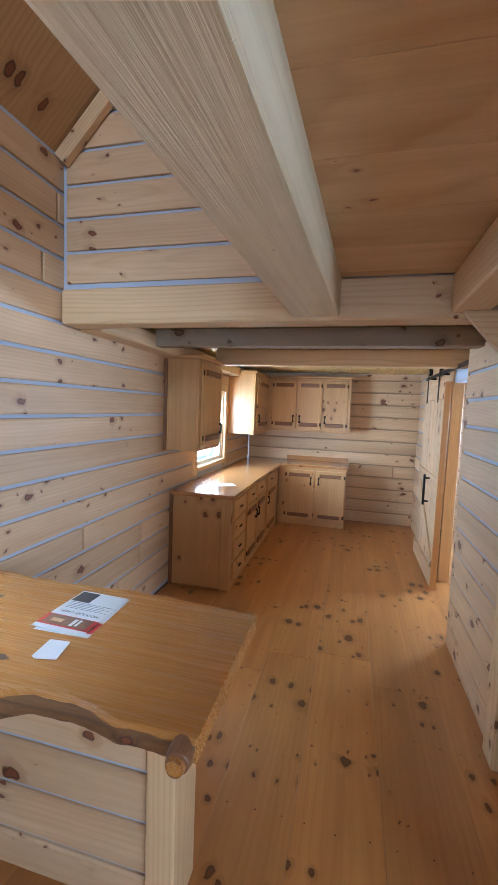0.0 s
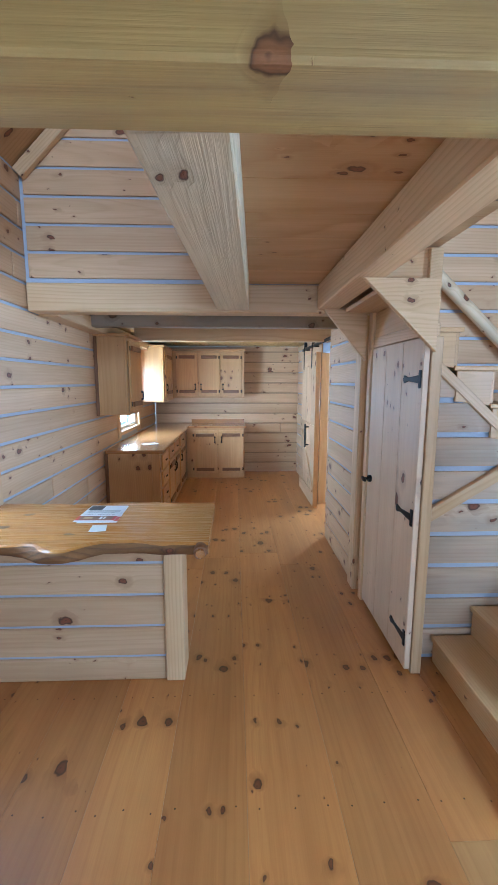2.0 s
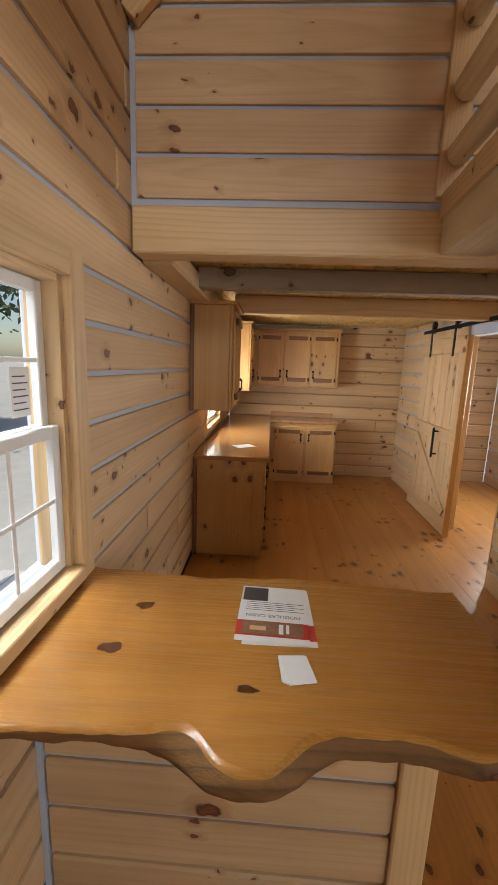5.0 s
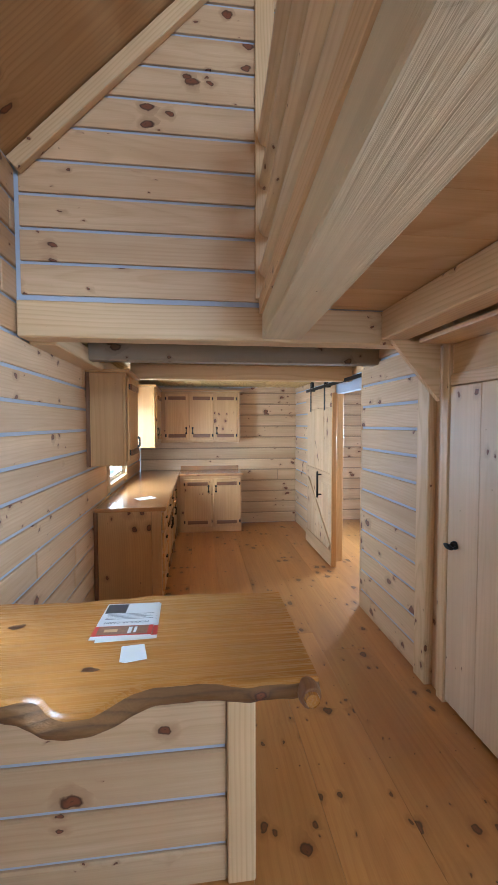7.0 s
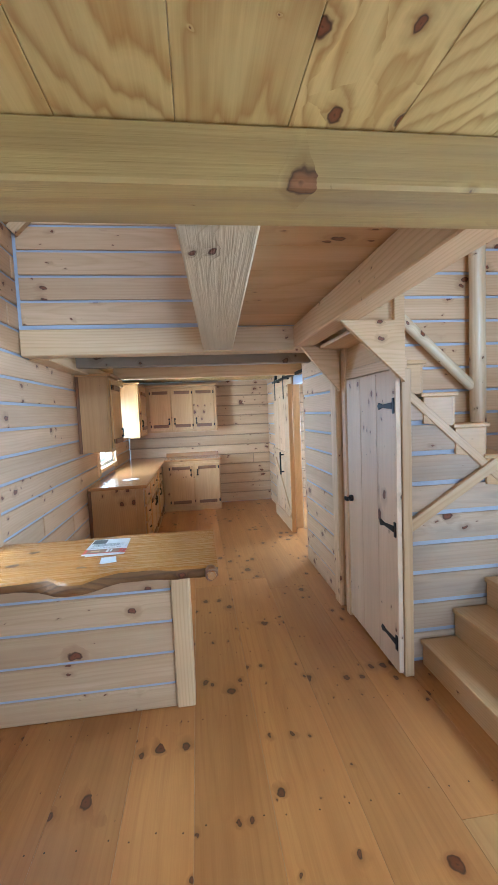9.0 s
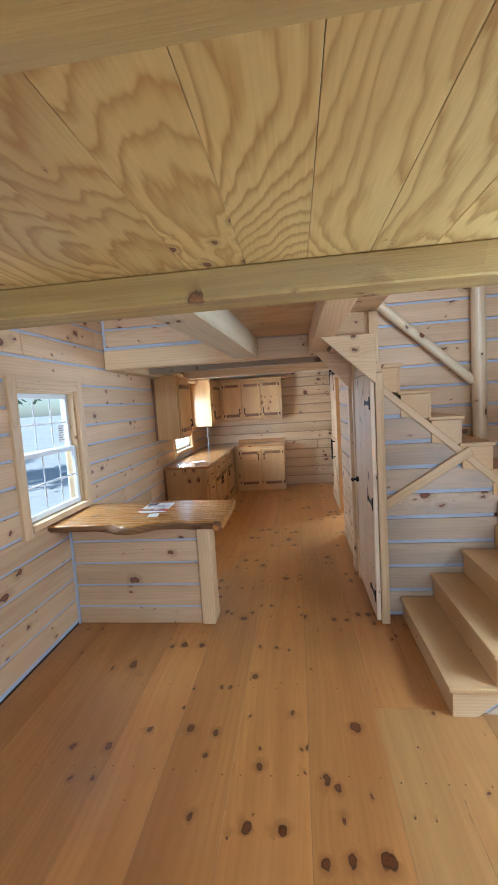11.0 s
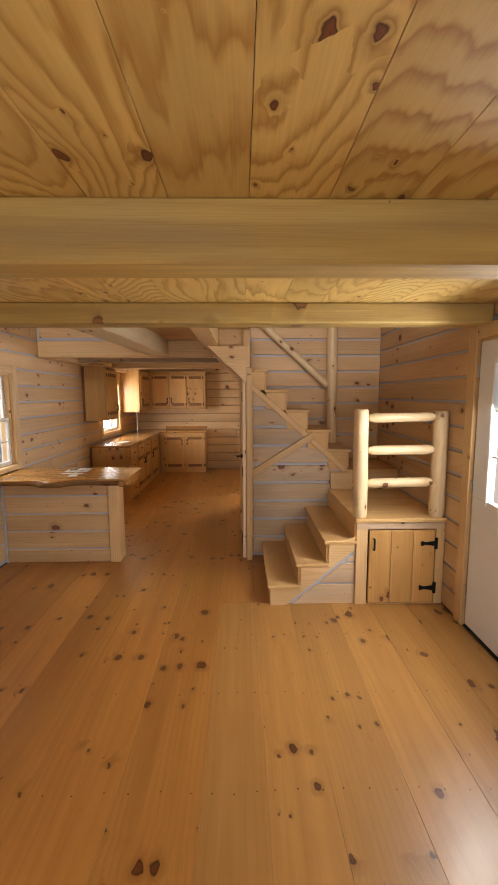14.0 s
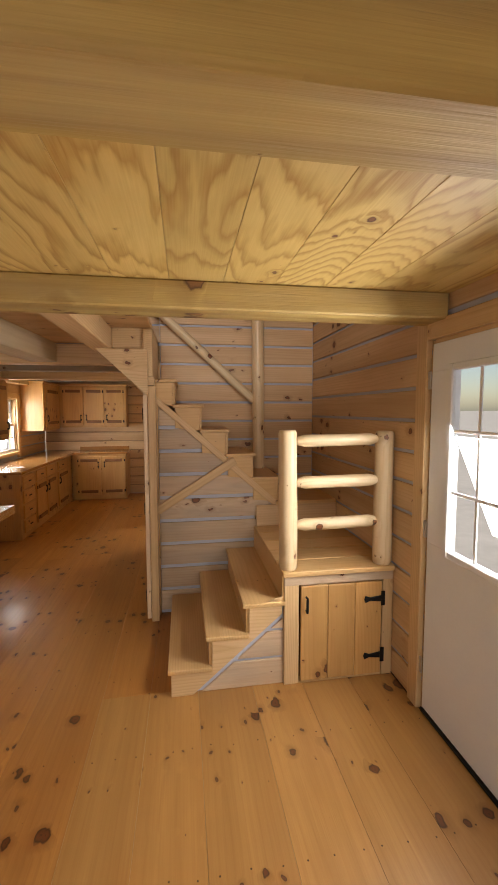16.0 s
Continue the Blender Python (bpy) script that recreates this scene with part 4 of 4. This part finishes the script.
def slab():
    bm = bmesh.new()
    nx, ny = 150, 14
    x0, x1, top, low = XL + 0.002, -0.165, 0.960, 0.891
    grid = []
    for i in range(nx + 1):
        x = x0 + (x1 - x0) * i / nx
        f, g = slab_front(x, False), slab_front(x, True)
        back = 1.625 + 0.014 * math.sin(x * 7) + 0.005 * math.sin(x * 31)
        line = [(x, back + 0.012, low), (x, g + 0.03, low)]
        for k, bulge in ((0.12, 0.0), (0.35, -0.012), (0.6, -0.010), (0.85, -0.002)):
            rough = 0.003 * math.sin(x * 37 + k * 9) + 0.0012 * math.sin(x * 97 - k * 17)
            line.append((x, g + (f - g) * k + bulge + rough, low + (top - low) * k))
        line += [(x, f + 0.012, top)]
        line += [(x, f + 0.012 + (back - f - 0.012) * j / ny, top) for j in range(1, ny + 1)]
        grid.append([bm.verts.new(v) for v in line])
    m = len(grid[0])
    for i in range(nx):
        for j in range(m):
            a, b = grid[i][j], grid[i + 1][j]
            c, d = grid[i + 1][(j + 1) % m], grid[i][(j + 1) % m]
            face = bm.faces.new((a, b, c, d))
            face.smooth = 1 <= j <= 5
            face.material_index = 1 if 1 <= j <= 4 or j == m - 1 else 0
    bm.faces.new(list(grid[0]))
    bm.faces.new(list(reversed(grid[nx])))
    bmesh.ops.recalc_face_normals(bm, faces=bm.faces)
    me = bpy.data.meshes.new("countertop_slab")
    bm.to_mesh(me)
    bm.free()
    me.materials.append(slab_pine)
    me.materials.append(bark_edge)
    return tagged(new("countertop_slab", me), "thick varnished live-edge pine slab on the island", "countertop")


top_slab = slab()


def slab_knot(x, y, rx, ry, turn):
    """A dark knot that shows flush in the slab's face."""
    n = 18
    poly = []
    for k in range(n):
        w = 2 * math.pi * k / n
        r = 1 + 0.14 * math.sin(3 * w + x * 40) + 0.08 * math.sin(5 * w + y * 70)
        u, v = rx * r * math.cos(w), ry * r * math.sin(w)
        poly.append((x + u * math.cos(turn) - v * math.sin(turn), y + u * math.sin(turn) + v * math.cos(turn)))
    prism("knot", poly, "z", 0.9595, 0.9606, knot_wood, top_slab, "dark knot in the slab")


slab_knot(-1.256, 1.411, 0.030, 0.020, 0.2)
slab_knot(-1.291, 1.201, 0.034, 0.022, 0.1)
slab_knot(-0.895, 1.086, 0.028, 0.013, -0.1)
burl = log("burl", (-0.204, 0.985, 0.926), (-0.200, 0.912, 0.924), 0.033, bark_wood, top_slab, wobble=0.16, seed=8, label="rounded knot at the slab corner", rings=20)
log("burl_face", (-0.2002, 0.918, 0.924), (-0.1995, 0.903, 0.924), 0.026, slab_pine, burl, wobble=0.1, seed=9, rings=20)


def flyer(x, y, z, turn, label):
    ob = thing("flyer", x, y, z, label, "flyer", "flyers on the slab")
    m = Matrix.Translation((x, y, z)) @ Matrix.Rotation(turn, 4, "Z")
    ob.matrix_basis = m
    def bit(name, u0, u1, v0, v1, zz, mat):
        link_mesh(name, block_mesh(u1 - u0, v1 - v0, 0.0006, 0, mat), mat, ob, m @ Matrix.Translation(((u0 + u1) / 2, (v0 + v1) / 2, zz)))
    bit("sheet", -0.112, 0.112, -0.15, 0.15, 0.0004, paper)
    bit("red_band", -0.112, 0.112, -0.125, -0.052, 0.0012, red_ink)
    bit("photo", -0.095, 0.095, -0.118, -0.056, 0.002, photo_ink)
    bit("photo", 0.02, 0.034, -0.112, -0.066, 0.0028, paper)
    bit("photo", 0.042, 0.052, -0.108, -0.066, 0.0028, paper)
    bit("photo", -0.07, -0.02, -0.10, -0.08, 0.0028, trim_pine)
    bit("photo", -0.105, -0.02, 0.06, 0.14, 0.0012, dark_ink)
    for k in range(5):
        bit("text_line", -0.09, 0.10 - 0.03 * (k % 2), 0.050 - 0.011 * k, 0.0518 - 0.011 * k, 0.0012, dark_ink)
    return ob


flyer(-0.815, 1.405, 0.9602, 0.03, "loose white and red printed flyer on the slab")
f2 = flyer(-0.83, 1.412, 0.9635, -0.03, "top white and red printed flyer on the slab")
font = bpy.data.curves.new("title", "FONT")
font.body, font.size, font.align_x = "MODULAR CABIN", 0.022, "CENTER"
tmp = bpy.data.objects.new("title", font)
scene.collection.objects.link(tmp)
title_mesh = bpy.data.meshes.new_from_object(tmp)
bpy.data.objects.remove(tmp)
title_mesh.materials.clear()
link_mesh("title", title_mesh, dark_ink, f2, Matrix.Translation((-0.83, 1.395, 0.9652)) @ Matrix.Rotation(math.pi - 0.03, 4, "Z"))
for k in range(4):
    c = link_mesh("card", block_mesh(0.075, 0.098, 0.0008, 0, paper), paper, None, Matrix.Translation((-0.775 + 0.004 * k, 1.17 - 0.003 * k, 0.9606 + 0.0009 * k)) @ Matrix.Rotation(0.10 + 0.04 * k, 4, "Z"))
    tagged(c, "small white business card in a stack", "card", "business cards on the slab")

# ---- kitchen ----
def cabinet_door(parent, w, h, m, hinge_side, handle_low, pads=True, drawer=False):
    """A door or drawer front in its own plane: local x across, y up, z out."""
    k = "drawer_front" if drawer else "door"
    d = link_mesh(k, block_mesh(h, w, 0.02, 0.004, cabinet_pine) if not drawer else block_mesh(w, h, 0.02, 0.004, cabinet_pine), cabinet_pine, parent, m @ (Matrix.Translation((0, 0, 0.01)) @ (Matrix.Rotation(math.pi / 2, 4, "Z") if not drawer else Matrix.Identity(4))))
    if drawer:
        for s in (-0.022, 0.022):
            h1 = link_mesh("pull", block_mesh(0.036, 0.016, 0.02, 0.006, black_iron), black_iron, d, m @ Matrix.Translation((s, 0, 0.03)))
        return d
    for s in (-1, 1):
        link_mesh("log_rail", block_mesh(w * 0.74, 0.058, 0.022, 0.02, bark_wood, 2), bark_wood, d, m @ Matrix.Translation((0, s * (h / 2 - 0.075), 0.028)), "dark rounded bark-edged strip")
        link_mesh("hinge", block_mesh(0.022, 0.05, 0.008, 0.002, black_iron), black_iron, d, m @ Matrix.Translation((hinge_side * (w / 2 - 0.008), s * (h / 2 - 0.08), 0.024)))
    yy = (-h / 2 + 0.16) if handle_low else (h / 2 - 0.16)
    g = link_mesh("handle", block_mesh(0.014, 0.10, 0.014, 0.005, black_iron), black_iron, d, m @ Matrix.Translation((-hinge_side * (w / 2 - 0.045), yy, 0.042)))
    for s in (-1, 1):
        link_mesh("foot", block_mesh(0.03, 0.03, 0.02, 0.006, black_iron), black_iron, g, m @ Matrix.Translation((-hinge_side * (w / 2 - 0.045), yy + s * 0.045, 0.029)))
    return d


FACE_X = Matrix(((0, 0, 1, 0), (1, 0, 0, 0), (0, 1, 0, 0), (0, 0, 0, 1)))     # front looks to +x
FACE_Y = Matrix(((1, 0, 0, 0), (0, 0, -1, 0), (0, 1, 0, 0), (0, 0, 0, 1)))    # front looks to -y


def carcass(name, x0, x1, y0, y1, z0, z1, label, group):
    ob = thing(name, (x0 + x1) / 2, (y0 + y1) / 2, z0, label, "cabinet", group)
    plank("body", x0, x1, y0, y1, z0, z1, "z", cabinet_pine, ob, 0.004)
    return ob


# uppers: one by the window, one beyond it, three doors on the end wall
U0, U1 = 1.375, 2.225
u = carcass("wall_cabinet", XL + 0.002, -1.225, 3.56, 4.18, U0, U1, "varnished pine wall cabinet beside the kitchen window", "wall cabinets")
plank("back_strip", XL + 0.001, XL + 0.035, 3.545, 3.559, U0 - 0.005, U1, "z", bark_wood, u, label="dark bark-edged wall strip")
plank("stile", -1.224, -1.20, 3.555, 4.18, U0, U1, "z", cabinet_pine, u)
plank("crown", XL + 0.002, -1.16, 3.53, 4.20, U1 + 0.001, U1 + 0.03, "y", cabinet_pine, u)
cabinet_door(u, 0.54, U1 - U0 - 0.08, Matrix.Translation((-1.199, 3.88, (U0 + U1) / 2)) @ FACE_X, -1, True)
u2 = carcass("wall_cabinet", XL + 0.002, -1.185, 5.60, YF - 0.33, U0 + 0.05, U1 + 0.06, "varnished pine corner wall cabinet past the window", "wall cabinets")
plank("stile", -1.184, -1.16, 5.595, YF - 0.33, U0 + 0.05, U1 + 0.06, "z", cabinet_pine, u2)
plank("crown", XL + 0.002, -1.135, 5.57, YF - 0.33, U1 + 0.061, U1 + 0.09, "y", cabinet_pine, u2)
cabinet_door(u2, 0.66, U1 - U0 - 0.12, Matrix.Translation((-1.159, 6.02, (U0 + U1) / 2 + 0.055)) @ FACE_X, 1, True)
u3 = carcass("wall_cabinet", XL + 0.34, 0.14, YF - 0.30, YF - 0.002, U0 + 0.075, U1 + 0.075, "three-door varnished pine wall cabinet on the end wall", "wall cabinets")
plank("crown", XL + 0.34, 0.165, YF - 0.345, YF - 0.002, U1 + 0.076, U1 + 0.105, "x", cabinet_pine, u3)
plank("stile", 0.10, 0.14, YF - 0.318, YF - 0.301, U0 + 0.075, U1 + 0.075, "z", cabinet_pine, u3)
for k in range(3):
    cabinet_door(u3, 0.385, U1 - U0 - 0.08, Matrix.Translation((-0.90 + 0.40 * k, YF - 0.302, (U0 + U1) / 2 + 0.075)) @ FACE_Y, 1 if k else -1, True)

# bases
B1 = 0.918
b = carcass("base_cabinet", XL + 0.02, -0.93, 3.735, 4.30, 0.0, B1, "pine base cabinet with four drawers", "base cabinets")
plank("end_stile", -1.0, -0.91, 3.717, 3.734, 0.0, B1, "z", cabinet_pine, b)
plank("back_strip", XL + 0.004, XL + 0.04, 3.713, 3.734, 0.0, B1, "z", bark_wood, b, label="dark bark-edged wall strip")
plank("end_panel", XL + 0.042, -1.002, 3.719, 3.734, 0.02, B1, "z", cabinet_pine, b)
plank("face_frame", -0.929, -0.91, 3.735, 4.30, 0.0, B1, "z", cabinet_pine, b)
for k in range(4):
    cabinet_door(b, 0.42, 0.18, Matrix.Translation((-0.909, 4.02, 0.17 + 0.207 * k)) @ FACE_X, 1, False, drawer=True)
b2 = carcass("base_cabinet", XL + 0.02, -0.93, 4.302, 5.24, 0.0, B1, "pine base cabinet with two doors under drawers", "base cabinets")
plank("face_frame", -0.929, -0.91, 4.302, 5.24, 0.0, B1, "z", cabinet_pine, b2)
for k in range(2):
    cabinet_door(b2, 0.42, 0.155, Matrix.Translation((-0.909, 4.54 + 0.46 * k, 0.81)) @ FACE_X, 1, False, drawer=True)
    cabinet_door(b2, 0.43, 0.62, Matrix.Translation((-0.909, 4.54 + 0.46 * k, 0.40)) @ FACE_X, -1 if k == 0 else 1, False)
b3 = carcass("base_cabinet", XL + 0.02, -0.93, 5.242, YF - 0.56, 0.0, B1, "pine corner base cabinet with drawer and door", "base cabinets")
plank("face_frame", -0.929, -0.91, 5.242, YF - 0.56, 0.0, B1, "z", cabinet_pine, b3)
cabinet_door(b3, 0.52, 0.155, Matrix.Translation((-0.909, 5.66, 0.81)) @ FACE_X, 1, False, drawer=True)
cabinet_door(b3, 0.52, 0.62, Matrix.Translation((-0.909, 5.66, 0.40)) @ FACE_X, 1, False)
b4 = carcass("base_cabinet", -0.905, 0.142, YF - 0.525, YF - 0.002, 0.0, B1, "two-door pine base cabinet on the end wall", "base cabinets")
plank("face_frame", -0.86, 0.142, YF - 0.545, YF - 0.526, 0.0, B1, "z", cabinet_pine, b4)
for k in range(2):
    cabinet_door(b4, 0.44, 0.78, Matrix.Translation((-0.57 + 0.47 * k, YF - 0.547, 0.48)) @ FACE_Y, -1 if k == 0 else 1, False)
ct = thing("kitchen_countertop", -1.2, 5.0, B1, "glossy varnished orange pine countertop", "countertop")
plank("run", XL + 0.02, -0.865, 3.69, YF - 0.002, B1 + 0.001, 0.957, "y", counter_pine, ct, 0.006)
plank("run", -0.864, 0.175, YF - 0.58, YF - 0.002, B1 + 0.001, 0.957, "x", counter_pine, ct, 0.006)
plank("backsplash", -0.864, 0.142, YF - 0.022, YF - 0.003, 0.958, 1.03, "x", counter_pine, ct, 0.003)
sheet = link_mesh("paper_sheet", block_mesh(0.20, 0.14, 0.001, 0, paper), paper, None, Matrix.Translation((-1.12, 4.2, 0.9582)) @ Matrix.Rotation(0.6, 4, "Z"))
tagged(sheet, "loose white paper on the kitchen counter", "paper")

# ---- outside ----
ground = link_mesh("ground", block_mesh(3000, 3000, 0.1, 0, dirt), dirt, None, Matrix.Translation((0, 0, -0.55)))
tagged(ground, "pale gravel ground around the cabin", "", "", "structure")

deck = thing("porch_deck", -2.6, 1.2, -0.12, "grey board porch deck beside the cabin", "deck")
for k in range(10):
    plank("board", -1.83 - 0.15 * k, -1.69 - 0.15 * k, -1.2, 3.4, -0.14, -0.10, "y", deck_grey, deck, 0.004)
for y in (-1.1, 1.1, 3.3):
    plank("joist", -3.17, -1.70, y - 0.04, y + 0.04, -0.50, -0.142, "x", deck_grey, deck, 0.004)
porch = thing("porch_rail", -3.05, 1.2, -0.1, "weathered timber porch railing with orange-brown posts", "railing")
for y in (-0.6, 0.95, 2.5):
    log("post", (-3.05, y, -0.10), (-3.05, y, 0.98), 0.06, log_pine, porch, seed=70)
for z in (0.30, 0.62, 0.93):
    log("rail", (-3.05, -0.6, z), (-3.05, 2.5, z), 0.045, log_pine, porch, seed=71)
shed = thing("shed", -13.0, 3.5, -0.5, "white sided shed with dark gable roof across the yard", "building")
for z in range(14):
    plank("siding", -12.0, -11.9, 0.5, 7.0, -0.5 + 0.18 * z, -0.325 + 0.18 * z, "y", siding_white, shed, 0.006)
plank("end_wall", -15.0, -12.001, 0.5, 7.0, -0.5, 2.0, "x", siding_white, shed, 0.01)
beam_between("roof", (-11.6, 3.75, 1.95), (-13.5, 3.75, 3.2), 6.9, 0.10, shed_roof, shed)
beam_between("roof", (-15.4, 3.75, 1.95), (-13.5, 3.75, 3.2), 6.9, 0.10, shed_roof, shed)
plank("door", -11.9, -11.86, 4.6, 5.6, -0.5, 1.5, "z", deck_grey, shed, 0.01)


def tree(x, y, height, seed):
    """A tapered trunk with limbs and a ragged crown of small leaf blades."""
    rng = random.Random(seed)
    ob = thing("tree", x, y, -0.5, "green leafy tree standing across the yard", "tree", "trees across the yard")
    log("trunk", (x, y, -0.5), (x + 0.2, y, height * 0.7), 0.17, tree_bark, ob, seed=seed)
    tips = []
    for k in range(9):
        w, z = rng.uniform(0, 6.28), height * rng.uniform(0.3, 0.68)
        r = rng.uniform(0.9, 1.9)
        tip = (x + r * math.cos(w), y + r * math.sin(w), z + rng.uniform(0.5, 1.6))
        log("limb", (x + 0.1, y, z), tip, 0.05, tree_bark, ob, seed=seed + k)
        tips.append(tip)
    vs, fs = [], []
    for tip in tips + [(x, y, height * 0.85)]:
        for _ in range(420):
            c = Vector(tip) + Vector((rng.gauss(0, 0.5), rng.gauss(0, 0.5), rng.gauss(0, 0.42)))
            a, b = Vector((rng.uniform(-1, 1), rng.uniform(-1, 1), rng.uniform(-1, 1))) * 0.13, Vector((rng.uniform(-1, 1), rng.uniform(-1, 1), rng.uniform(-1, 1))) * 0.09
            n = len(vs)
            vs += [c - a, c + b, c + a, c - b]
            fs.append((n, n + 1, n + 2, n + 3))
    me = bpy.data.meshes.new("crown")
    me.from_pydata(vs, [], fs)
    link_mesh("crown", me, leaf_green, ob, Matrix.Identity(4))


for x, y, h in ((-9.0, 9.5, 6.5), (-16.0, 13.0, 8.0), (-10.5, -1.8, 6.0), (-17.5, -3.0, 8.5)):
    tree(x, y, h, int(h * 10))

# energy label on the upper window sash
sticker = thing("window_sticker", XL - 0.06, 1.40, 1.60, "small white printed energy label on the window glass", "sticker")
plank("sheet", XL - 0.0772, XL - 0.0765, 1.345, 1.44, 1.58, 1.73, "z", paper, sticker, 0)
for k in range(6):
    plank("text_line", XL - 0.0764, XL - 0.0758, 1.355, 1.43 - 0.012 * (k % 2), 1.60 + 0.02 * k, 1.604 + 0.02 * k, "y", dark_ink, sticker, 0)

# ---- floor boards and wall planks ----
under = plank("floor", XL - 0.1, XR + 0.1, YB - 0.1, YF + 0.1, -0.12, -0.024, "y", hole_mat, None, 0)
tagged(under, "wide knotty honey-coloured pine floorboards with nail holes", "", "", "structure")
rng = random.Random(41)
SEAMS = (XL + 0.004, -1.28, -0.98, -0.65, -0.335, 0.015, 0.40, 0.79, 1.08, 1.378, 1.725, 2.05, 2.37, XR - 0.004)
edges = list(zip(SEAMS, SEAMS[1:]))
for a, b in edges:
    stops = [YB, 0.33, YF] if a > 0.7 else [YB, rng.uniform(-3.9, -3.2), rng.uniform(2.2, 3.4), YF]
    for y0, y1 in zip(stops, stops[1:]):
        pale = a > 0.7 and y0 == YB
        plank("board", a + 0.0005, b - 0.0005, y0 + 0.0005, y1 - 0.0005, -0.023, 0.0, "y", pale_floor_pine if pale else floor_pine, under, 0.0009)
verts, faces = [], []
for a, b in edges:
    y = YB + 0.2
    while y < YF:
        for f in (0.14, 0.5, 0.86):
            cx, cy, r = a + (b - a) * f + rng.uniform(-0.008, 0.008), y + rng.uniform(-0.012, 0.012), 0.0042
            s = len(verts)
            verts += [(cx + r * math.cos(q * math.pi / 3), cy + r * math.sin(q * math.pi / 3), 0.0006) for q in range(6)]
            faces.append(tuple(range(s, s + 6)))
        y += 0.61
me = bpy.data.meshes.new("nail_heads")
me.from_pydata(verts, [], faces)
nails = link_mesh("nail_heads", me, hole_mat, under, Matrix.Identity(4), "small dark nail holes in rows")
nails["kind"] = "stuff"
nails.parent = under
for row in PENDING:
    lay_planks(*row)

# The plan is drawn in units of PLAN metres: bring it to true size.
bpy.context.view_layer.update()
for me in bpy.data.meshes:
    me.transform(Matrix.Diagonal((PLAN, PLAN, PLAN, 1)))
for ob in scene.objects:
    if ob.type in ("MESH", "EMPTY"):
        ob.location = ob.location * PLAN
